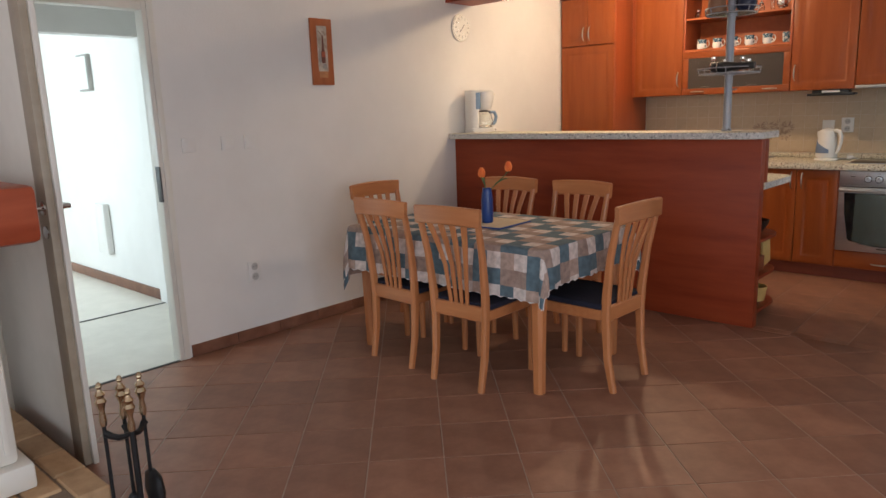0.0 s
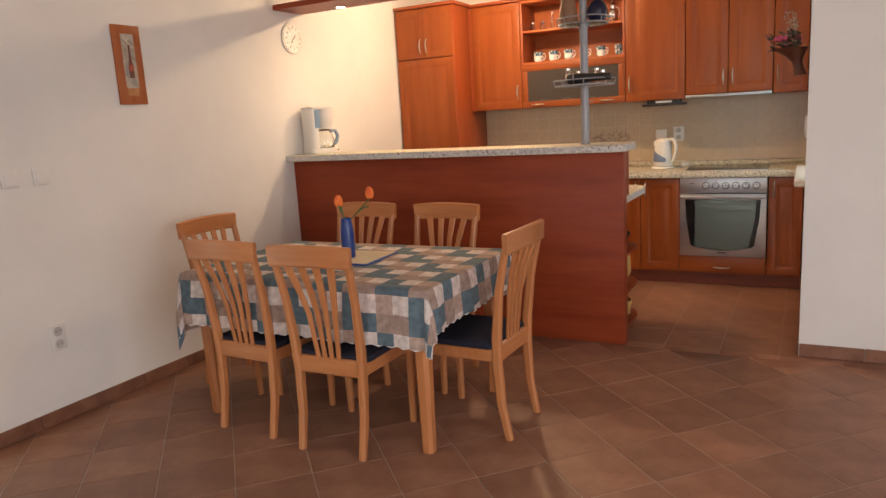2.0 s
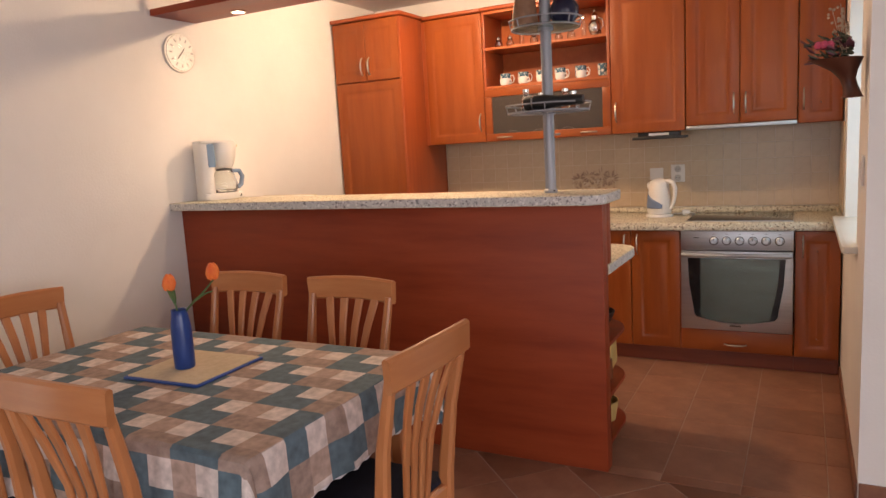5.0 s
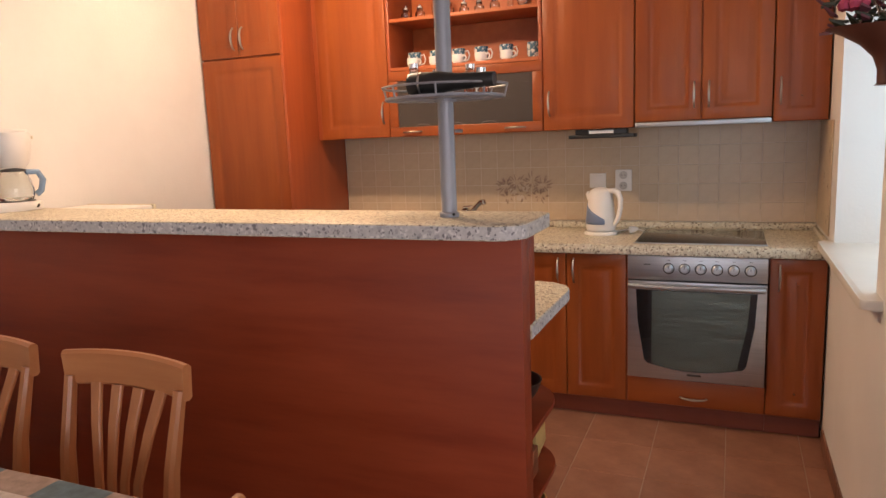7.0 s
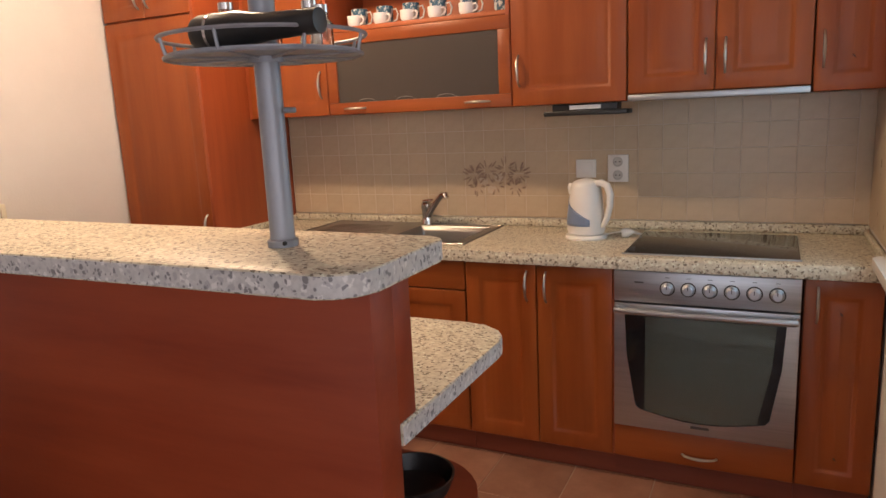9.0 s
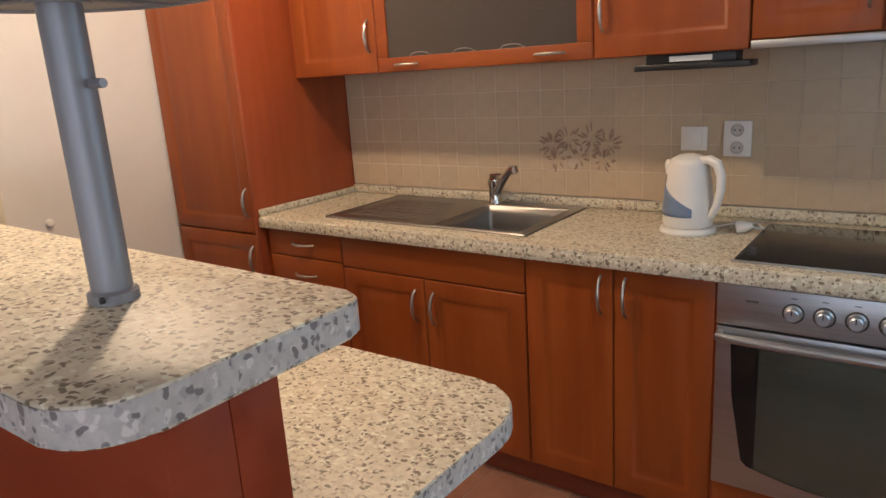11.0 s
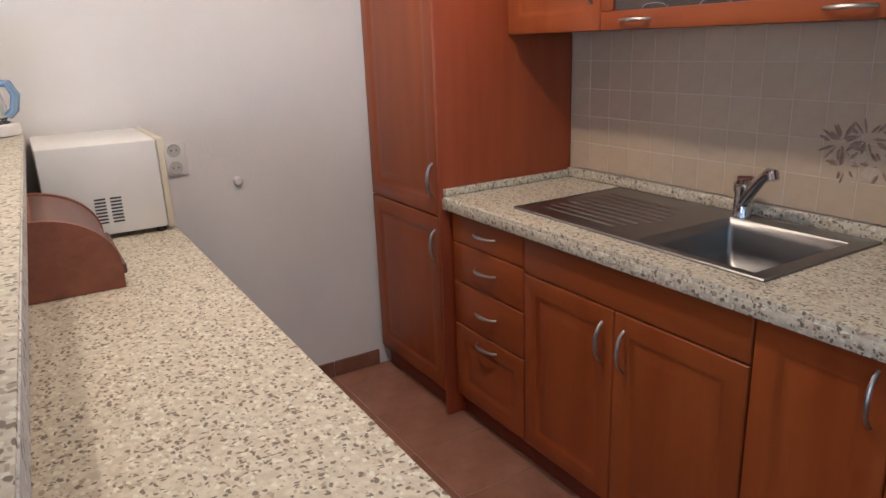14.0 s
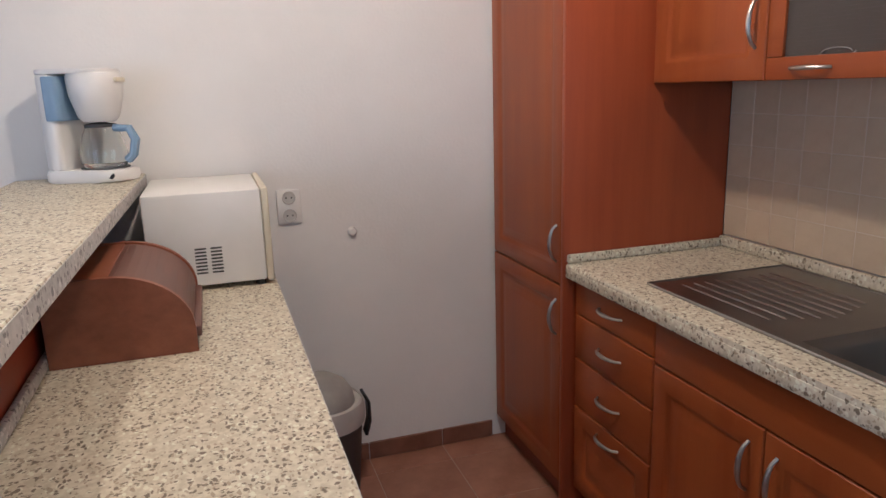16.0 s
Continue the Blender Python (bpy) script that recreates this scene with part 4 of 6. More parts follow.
def worktop():
    w = thing("worktop", (-1.12, 6.6, CTOP), "speckled beige laminate worktop along the kitchen wall", "worktop")
    hx0, hx1, hy0, hy1 = -1.640, -1.285, 6.413, 6.795
    bm = bmesh.new()
    xs, ys = (-2.43, hx0, hx1, EX - 0.002), (6.300, hy0, hy1, 6.884)
    vt = {(i, j): (bm.verts.new((xs[i], ys[j], CZ)), bm.verts.new((xs[i], ys[j], CTOP))) for i in range(4) for j in range(4)}
    for i in range(3):
        for j in range(3):
            if (i, j) != (1, 1):
                q = (vt[i, j], vt[i + 1, j], vt[i + 1, j + 1], vt[i, j + 1])
                bm.faces.new([p[0] for p in q])
                bm.faces.new([p[1] for p in q][::-1])
    loops = [[(i, 0) for i in range(4)], [(3, j) for j in range(4)], [(i, 3) for i in range(3, -1, -1)], [(0, j) for j in range(3, -1, -1)], [(1, 1), (1, 2), (2, 2), (2, 1), (1, 1)]]
    for lp in loops:
        for p, q in zip(lp, lp[1:]):
            a, b = vt[p], vt[q]
            bm.faces.new((a[1], b[1], b[0], a[0]))
    front_edges = [e for e in bm.edges if all(abs(v.co.y - 6.300) < 1e-5 and abs(v.co.z - CZ) < 1e-5 for v in e.verts)]
    bmesh.ops.bevel(bm, geom=front_edges, offset=0.014, segments=4, affect="EDGES", profile=0.5)
    part("top", bm, STONE, w)
    part("edge_band", box(-2.428, EX - 0.004, 6.2985, 6.304, CTOP + 0.002, CZ - 0.013, 0.002), STONE, w, "speckled edge band")
    for n_, b in (("upstand", (-2.43, EX - 0.004, 6.866, 6.886, CZ + 0.0005, CZ + 0.036)), ("upstand", (-2.430, -2.412, 6.302, 6.865, CZ + 0.0005, CZ + 0.028)), ("upstand", (EX - 0.022, EX - 0.004, 6.302, 6.865, CZ + 0.0005, CZ + 0.026))):
        part(n_, box(*b, 0.006), STONE, w)
    s = thing("sink", (-1.655, 6.6, CZ), "stainless steel sink with ribbed drainer and one bowl", "sink")
    bm = bmesh.new()
    X0, X1, Y0, Y1, zt = -2.130, -1.247, 6.388, 6.848, CZ + 0.004
    bx0, bx1, by0, by1 = -1.635, -1.290, 6.418, 6.788
    xs, ys = (X0, bx0, bx1, X1), (Y0, by0, by1, Y1)
    g = {(i, j): bm.verts.new((xs[i], ys[j], zt)) for i in range(4) for j in range(4)}
    for i in range(3):
        for j in range(3):
            if (i, j) != (1, 1):
                bm.faces.new((g[i, j], g[i + 1, j], g[i + 1, j + 1], g[i, j + 1]))
    ring = [g[1, 1], g[2, 1], g[2, 2], g[1, 2]]
    for inset, dz in ((0.010, -0.012), (0.018, -0.10), (0.045, -0.145)):
        nxt = [bm.verts.new((x, y, zt + dz)) for x, y in ((bx0 + inset, by0 + inset), (bx1 - inset, by0 + inset), (bx1 - inset, by1 - inset), (bx0 + inset, by1 - inset))]
        for i in range(4):
            bm.faces.new((ring[i], ring[(i + 1) % 4], nxt[(i + 1) % 4], nxt[i]))
        ring = nxt
    bm.faces.new(ring)
    rim = [(X0, Y0), (X1, Y0), (X1, Y1), (X0, Y1)]
    top = [g[0, 0], g[3, 0], g[3, 3], g[0, 3]]
    sink_edges = [e for e in bm.edges if max(v.co.z for v in e.verts) < zt - 0.001]
    bmesh.ops.bevel(bm, geom=sink_edges, offset=0.016, segments=3, affect="EDGES", profile=0.5)
    body = part("bowl", bm, STEEL_D, s)
    rim_bm = bmesh.new()
    tube([(X0, Y0, zt - 0.001), (X1, Y0, zt - 0.001), (X1, Y1, zt - 0.001), (X0, Y1, zt - 0.001), (X0, Y0, zt - 0.001)], 0.0045, 6, rim_bm)
    part("rim", rim_bm, STEEL_D, s)
    for k in range(9):
        y = 6.46 + k * 0.036
        part("drainer_rib", tube([(-2.075, y, zt - 0.001), (-2.05, y, zt + 0.0004), (-1.75 - 0.012 * abs(k - 4), y, zt + 0.0004), (-1.72 - 0.012 * abs(k - 4), y, zt - 0.001)], 0.0034, 6), STEEL_D, s)
    part("drain", lathe([(0, 0), (0.035, 0), (0.037, 0.003), (0.028, 0.004), (0, 0.002)], (-1.46, 6.605, zt - 0.145), 20), CHROME, s, "round drain strainer")
    part("overflow", lathe([(0, 0), (0.014, 0), (0.014, 0.003), (0, 0.003)], (-1.310, 6.725, zt - 0.045), 14, None, Matrix.Rotation(radians(-90), 4, "Y")), DARKGREY, s)
    f = thing("kitchen_tap", (-1.618, 6.815, CZ), "chrome single-lever mixer tap with raised spout", "tap")
    x, y = -1.618, 6.815
    part("body", lathe([(0, 0), (0.027, 0), (0.027, 0.006), (0.024, 0.012), (0.023, 0.068), (0.027, 0.078), (0.026, 0.098), (0.014, 0.111), (0, 0.113)], (x, y, zt), 20), CHROME, f)
    part("spout", tube([(x + 0.010, y - 0.008, zt + 0.045), (x + 0.045, y - 0.026, zt + 0.085), (x + 0.088, y - 0.048, zt + 0.128), (x + 0.116, y - 0.062, zt + 0.150), (x + 0.134, y - 0.071, zt + 0.152), (x + 0.140, y - 0.075, zt + 0.136)], [0.016, 0.0155, 0.014, 0.014, 0.0145, 0.014], 12), CHROME, f)
    part("lever", tube([(x, y, zt + 0.104), (x - 0.010, y - 0.01, zt + 0.113), (x + 0.046, y - 0.024, zt + 0.122)], [0.010, 0.008, 0.006], 10, flat=0.6), CHROME, f)
    hob = thing("hob", (-0.32, 6.46, CZ), "black glass ceramic hob let into the worktop", "hob")
    part("glass_top", slab(rounded(-0.612, -0.053, 6.352, 6.800, (0.012,) * 4, 3), CZ + 0.0005, CZ + 0.005, None, 0.001), BLACKGL, hob)
    part("frame_front", box(-0.616, -0.049, 6.346, 6.3515, CZ + 0.0005, CZ + 0.006, 0.001), STEEL, hob)


worktop()


def kettle():
    x, y, z = -0.815, 6.64, CZ
    k = thing("kettle", (x, y, z), "white electric kettle with a blue-grey side panel", "kettle")
    part("base", lathe([(0, 0), (0.082, 0), (0.084, 0.006), (0.080, 0.016), (0.06, 0.020), (0, 0.020)], (x, y, z), 32), WHITEPL, k)
    m = Matrix.Translation((x, y, z + 0.021))
    prof = [(0, 0), (0.070, 0), (0.075, 0.012), (0.074, 0.06), (0.066, 0.13), (0.058, 0.185), (0.054, 0.200), (0.050, 0.204), (0.030, 0.214), (0.012, 0.218), (0, 0.219)]
    part("jug", lathe(prof, (x, y, z + 0.021), 32), WHITEPL, k)
    bm = bmesh.new()
    rows = []
    for i in range(13):
        a = radians(-178 + 112 * i / 12)
        s = i / 12
        top_z = 0.145 - 0.085 * s
        col = []
        for j in range(6):
            zz = 0.035 + (top_z - 0.035) * j / 5
            r = 0.0752 - 0.0085 * max(0, (zz - 0.05) / 0.08) + 0.0015
            col.append(bm.verts.new((x + r * math.cos(a), y + r * math.sin(a), z + 0.021 + zz)))
        rows.append(col)
    for a, b in zip(rows, rows[1:]):
        for j in range(5):
            bm.faces.new((a[j], b[j], b[j + 1], a[j + 1]))
    pn = part("side_panel", bm, BLUEPL, k, "blue-grey plastic panel")
    pn.modifiers.new("thickness", "SOLIDIFY").thickness = 0.001
    h = [(0.042, 0.198), (0.072, 0.203), (0.096, 0.193), (0.110, 0.160), (0.109, 0.115), (0.098, 0.070), (0.084, 0.042), (0.066, 0.026)]
    part("handle", tube([(x + a * 0.94, y - a * 0.34, z + 0.021 + b) for a, b in h], [0.014, 0.0145, 0.0145, 0.0135, 0.0125, 0.0115, 0.011, 0.010], 12), WHITEPL, k)
    part("spout", lathe([(0, 0), (0.022, 0), (0.014, 0.03), (0.004, 0.04), (0, 0.041)], (x - 0.050, y + 0.004, z + 0.182), 12, None, Matrix.Rotation(radians(-24), 4, "Y")), WHITEPL, k)
    pl = thing("kettle_plug", (-0.66, 6.66, CZ), "white plug and cord lying beside the kettle", "plug")
    part("plug_body", lathe([(0, 0), (0.018, 0), (0.019, 0.016), (0.012, 0.034), (0.006, 0.044), (0, 0.045)], (-0.675, 6.66, CZ + 0.019), 14, None, Matrix.Rotation(radians(80), 4, "Y")), WHITEPL, pl)
    part("cord", tube([(-0.632, 6.66, CZ + 0.022), (-0.61, 6.70, CZ + 0.010), (-0.64, 6.78, CZ + 0.006), (-0.70, 6.77, CZ + 0.006), (-0.745, 6.69, CZ + 0.008)], 0.0035, 6), WHITEPL, pl)


kettle()


# ---- kitchen: wall units ----
UY, UZ0, UZ1 = 6.562, 1.389, 2.252


def wall_units():
    def carcass(name, x0, x1, z0, label):
        u = thing(name, ((x0 + x1) / 2, 6.7, z0), label, "wall cabinet", "fitted kitchen units")
        part("carcass", box(x0 + 0.001, x1 - 0.001, UY + 0.021, 6.885, z0 + 0.001, UZ1), CARCASS, u)
        part("cornice", box(x0, x1, UY - 0.024, 6.86, UZ1 + 0.001, UZ1 + 0.026, 0.008), CARCASS, u)
        return u

    u = carcass("wall_cabinet", -2.392, -1.953, UZ0, "cherry-wood wall cabinet with one moulded door")
    d = part("door", front(-2.390, -1.955, UZ0, UZ1 - 0.003, UY), CHERRY, u)
    bow_handle(d, -1.985, UZ0 + 0.135, UY)
    part("filler", box(-2.431, -2.394, UY + 0.03, UY + 0.046, UZ0, UZ1), CARCASS, u)
    u = carcass("wall_cabinet", -1.088, -0.642, UZ0, "cherry-wood wall cabinet with one moulded door")
    d = part("door", front(-1.086, -0.644, UZ0, UZ1 - 0.003, UY), CHERRY, u)
    bow_handle(d, -1.056, UZ0 + 0.135, UY)
    u = carcass("hood_cabinet", -0.640, -0.040, 1.411, "cherry-wood cabinet with two doors over the cooker hood")
    for a, b, hx in ((-0.638, -0.342, -0.372), (-0.338, -0.042, -0.308)):
        d = part("door", front(a, b, 1.413, UZ1 - 0.003, UY), CHERRY, u)
        bow_handle(d, hx, 1.528, UY)
    hd = thing("cooker_hood", (-0.34, 6.7, 1.387), "flat cooker hood with a steel front strip", "cooker hood")
    part("body", box(-0.634, -0.046, UY + 0.02, 6.86, 1.387, 1.410, 0.002), DARKGREY, hd)
    part("front_strip", box(-0.637, -0.043, UY - 0.012, UY + 0.018, 1.387, 1.410, 0.004), STEEL, hd, "bright steel strip")
    u = carcass("wall_cabinet", -0.038, 0.184, UZ0, "narrow cherry-wood wall cabinet with one moulded door")
    d = part("door", front(-0.036, 0.182, UZ0, UZ1 - 0.003, UY), CHERRY, u)
    bow_handle(d, -0.010, UZ0 + 0.135, UY)

    # open shelves above a glazed flap
    x0, x1 = -1.951, -1.090
    s = thing("display_cabinet", ((x0 + x1) / 2, 6.7, UZ0), "cherry-wood cabinet with open shelves above a smoked glass flap", "wall cabinet", "fitted kitchen units")
    for n_, b in (("side_panel", (x0, x0 + 0.018, UY + 0.003, 6.885, UZ0, UZ1)), ("side_panel", (x1 - 0.018, x1, UY + 0.003, 6.885, UZ0, UZ1)), ("top_panel", (x0 + 0.018, x1 - 0.018, UY + 0.003, 6.885, UZ1 - 0.018, UZ1)), ("bottom_panel", (x0 + 0.018, x1 - 0.018, UY + 0.022, 6.885, UZ0, UZ0 + 0.018)), ("shelf", (x0 + 0.018, x1 - 0.018, UY + 0.005, 6.875, 1.742, 1.760)), ("shelf", (x0 + 0.018, x1 - 0.018, UY + 0.010, 6.875, 1.998, 2.016)), ("back_panel", (x0 + 0.018, x1 - 0.018, 6.876, 6.886, UZ0 + 0.018, UZ1 - 0.018))):
        part(n_, box(*b, 0.0015), INSIDE if n_ != "side_panel" else CARCASS, s)
    part("cornice", box(x0, x1, UY - 0.024, 6.86, UZ1 + 0.001, UZ1 + 0.026, 0.008), CARCASS, s)
    bm = bmesh.new()
    z0, z1, w = UZ0, 1.740, 0.052
    for b in ((x0 + 0.002, x1 - 0.002, z0, z0 + w), (x0 + 0.002, x1 - 0.002, z1 - w, z1), (x0 + 0.002, x0 + w, z0 + w, z1 - w), (x1 - w, x1 - 0.002, z0 + w, z1 - w)):
        box(b[0], b[1], UY, UY + 0.019, b[2], b[3], 0.003, bm)
    flap = part("flap_door", bm, CHERRY_H, s, "framed flap door")
    part("glass_pane", box(x0 + w - 0.004, x1 - w + 0.004, UY + 0.008, UY + 0.012, z0 + w - 0.004, z1 - w + 0.004), SMOKE, flap, "smoked ribbed glass")
    for k in range(26):
        zz = z0 + w + 0.006 + k * 0.0088
        part("glass_rib", box(x0 + w, x1 - w, UY + 0.0068, UY + 0.0079, zz, zz + 0.004), SMOKE, flap)
    for hx in (-1.815, -1.235):
        bow_handle(flap, hx, z0 + 0.026, UY, False, 0.11)
    for gx in (-1.755, -1.565, -1.375):
        ring = []
        for k in range(17):
            a = 2 * math.pi * k / 16
            ring.append((gx + 0.048 * math.cos(a) * (1 if math.sin(a) < 0 else 0.8), UY + 0.004, z0 + w + 0.004 + 0.009 * math.sin(a)))
        part("glass_rim", tube(ring, 0.0012, 5), GREYPL, flap, "pale rim of an upturned glass behind the pane")


wall_units()


def cup(x, y, z, turn, material, label, r=0.038, h=0.062, name="cup"):
    c = thing(name, (x, y, z), label, "cup", "cups on the open shelf")
    part("body", lathe([(0, 0), (r * 0.72, 0), (r * 0.78, 0.004), (r * 0.97, h * 0.3), (r, h), (r - 0.003, h), (r * 0.92, h * 0.32), (0, 0.008)], (x, y, z), 20), material, c)
    a = radians(turn)
    pts = [(x + (r * 0.96 + q) * math.cos(a), y + (r * 0.96 + q) * math.sin(a), z + p) for p, q in ((h * 0.82, 0), (h * 0.86, 0.016), (h * 0.6, 0.024), (h * 0.32, 0.018), (h * 0.22, 0))]
    part("handle", tube(pts, 0.0038, 6), CERAM, c)
    return c


def shelf_ware():
    z = 1.761
    for k, x in enumerate((-1.845, -1.715, -1.585, -1.455, -1.315, -1.165)):
        cup(x, 6.70, z, 10, CERAMB, "mug printed in blue on the shelf", 0.037, 0.085, "mug")
        if k != 5:
            cup(x + 0.026, 6.615, z, -15, CERAM, "small white coffee cup on the shelf", 0.033, 0.046)
    z = 2.017
    rnd = random.Random(3)
    for k in range(9):
        x = -1.87 + k * 0.085
        h = rnd.choice((0.05, 0.055, 0.12, 0.06))
        r = 0.026 if h < 0.1 else 0.015
        g = thing("glass_jar", (x, 6.66, z), "small clear glass jar with a bright lid on the shelf", "jar", "glassware on the top shelf")
        part("jar", lathe([(0, 0), (r * 0.8, 0), (r, 0.008), (r, h * 0.6), (r * 0.6, h * 0.8), (r * 0.6, h), (r * 0.5, h), (r * 0.85, h * 0.55), (r * 0.85, 0.01), (0, 0.006)], (x, 6.66, z), 16), CLEAR, g)
        part("lid", lathe([(0, 0), (r * 0.7, 0), (r * 0.7, 0.008), (0.006, 0.012), (0.008, 0.02), (0, 0.023)], (x, 6.66, z + h), 12), CHROME, g)
    x = -1.205
    s = thing("silver_jug", (x, 6.66, z), "silver coffee pot on the top shelf", "pot")
    part("body", lathe([(0, 0), (0.030, 0), (0.026, 0.012), (0.042, 0.045), (0.040, 0.075), (0.022, 0.10), (0.024, 0.125), (0.014, 0.14), (0.006, 0.15), (0.010, 0.16), (0, 0.168)], (x, 6.66, z), 20), CHROME, s)
    part("handle", tube([(x + 0.022, 6.66, z + 0.115), (x + 0.052, 6.66, z + 0.10), (x + 0.056, 6.66, z + 0.06), (x + 0.038, 6.66, z + 0.04)], 0.004, 6), CHROME, s)
    lamp = thing("under_cabinet_lamp", (-0.85, 6.62, 1.385), "flat dark lamp fixed under the wall cabinet", "lamp")
    part("housing", box(-0.962, -0.640, 6.566, 6.67, 1.344, 1.362, 0.004), BLACKPL, lamp)
    part("mount", box(-0.93, -0.68, 6.581, 6.66, 1.362, 1.3885, 0.002), BLACKPL, lamp)
    part("label_strip", box(-0.862, -0.742, 6.5795, 6.5808, 1.367, 1.382), WHITEPL, lamp)


shelf_ware()


# ---- bar ----
LZ, BZ, PY = 0.859, 1.155, 4.798


def bar():
    b = thing("bar_counter", (-1.84, 4.95, 0), "dark red wooden breakfast bar with open end shelves", "bar counter")
    part("front_panel", box(-2.998, -0.700, PY, PY + 0.070, 0.002, BZ - 0.041, 0.0015), MAHOG, b, "dark mahogany laminate panel")
    part("rear_panel", box(-2.998, -0.701, PY + 0.071, PY + 0.130, LZ + 0.001, BZ - 0.041, 0.0015), MAHOG, b)
    part("inner_panel", box(-2.2, -1.02, 5.36, 5.378, 0.09, LZ - 0.041), CARCASS, b)
    part("divider", box(-1.038, -1.02, PY + 0.072, 5.359, 0.002, LZ - 0.041), CARCASS, b)
    part("divider", box(-2.2, -2.182, PY + 0.072, 5.359, 0.002, LZ - 0.041), CARCASS, b)
    for z in (0.075, 0.285, 0.51):
        part("shelf", slab(rounded(-1.019, -0.72, PY + 0.072, 5.39, (0, 0.20, 0, 0), 8), z - 0.018, z, None, 0.002), MAHOG, b, "rounded end shelf")
    part("back_strip", box(-2.998, -0.72, PY + 0.131, PY + 0.146, LZ + 0.001, LZ + 0.030, 0.006), EDGE, b)
    t = thing("bar_worktop", (-1.84, 4.89, BZ - 0.04), "speckled grey-beige laminate bar top with rounded corners", "worktop")
    def splay(outline):
        """The rear edge runs slightly askew, so that the top is deeper at the wall."""
        return [(x, y + 0.020 * (-0.68 - x) if y > 4.9 else y) for x, y in outline]

    bm = slab(splay(rounded(-2.999, -0.679, 4.722, 5.047, (0.07, 0.035, 0.0, 0.0), 8)), BZ - 0.040, BZ, None, 0.004)
    part("top", bm, [STONE], t)
    bm = slab(splay(rounded(-2.996, -0.6785, 4.7205, 5.0485, (0.0715, 0.0365, 0.0, 0.0), 8)), BZ - 0.037, BZ - 0.0035)
    part("edge_band", bm, EDGE, t, "grey speckled edge band")
    w = thing("low_worktop", (-1.84, 5.15, LZ - 0.04), "speckled beige laminate worktop behind the bar", "worktop")
    part("top", slab(rounded(-2.999, -0.696, PY + 0.071, 5.446, (0.0, 0.12, 0.0, 0.0), 9), LZ - 0.040, LZ, None, 0.004), STONE, w)
    part("edge_band", slab(rounded(-2.996, -0.6945, PY + 0.072, 5.4475, (0.0, 0.1215, 0.0, 0.0), 9), LZ - 0.037, LZ - 0.0035), EDGE, w, "blue-grey speckled edge band")
    bo = thing("black_bowl", (-0.845, 5.15, 0.511), "black bowl standing on the end shelf", "bowl")
    part("bowl", lathe([(0, 0), (0.05, 0), (0.085, 0.05), (0.098, 0.085), (0.093, 0.085), (0.078, 0.05), (0, 0.01)], (-0.845, 5.15, 0.511), 24), BLACKPL, bo)
    bo = thing("black_bowl", (-0.845, 4.93, 0.511), "black pan standing on the end shelf", "bowl")
    part("bowl", lathe([(0, 0), (0.07, 0), (0.085, 0.04), (0.088, 0.06), (0.083, 0.06), (0.07, 0.02), (0, 0.01)], (-0.845, 4.935, 0.511), 24), BLACKPL, bo)
    br = thing("wooden_board", (-0.84, 5.2, 0.286), "pale wooden board leaning on the low shelf", "board")
    bm = box(-0.012, 0.012, -0.06, 0.06, 0, 0.17, 0.004)
    turned(bm, 10, "X", (-0.80, 5.30, 0.292))
    part("plank", bm, YELLOWW, br)
    bx = thing("brown_box", (-0.85, 5.06, 0.286), "brown wooden box on the low shelf", "box")
    part("body", box(-0.93, -0.76, 4.96, 5.15, 0.287, 0.38, 0.006), BREAD, bx)
    bk = thing("small_basket", (-0.85, 5.1, 0.076), "pale basket on the lowest shelf", "basket")
    part("body", lathe([(0, 0), (0.07, 0), (0.085, 0.09), (0.08, 0.09), (0.066, 0.01), (0, 0.008)], (-0.83, 5.18, 0.0765), 20), YELLOWW, bk)


bar()


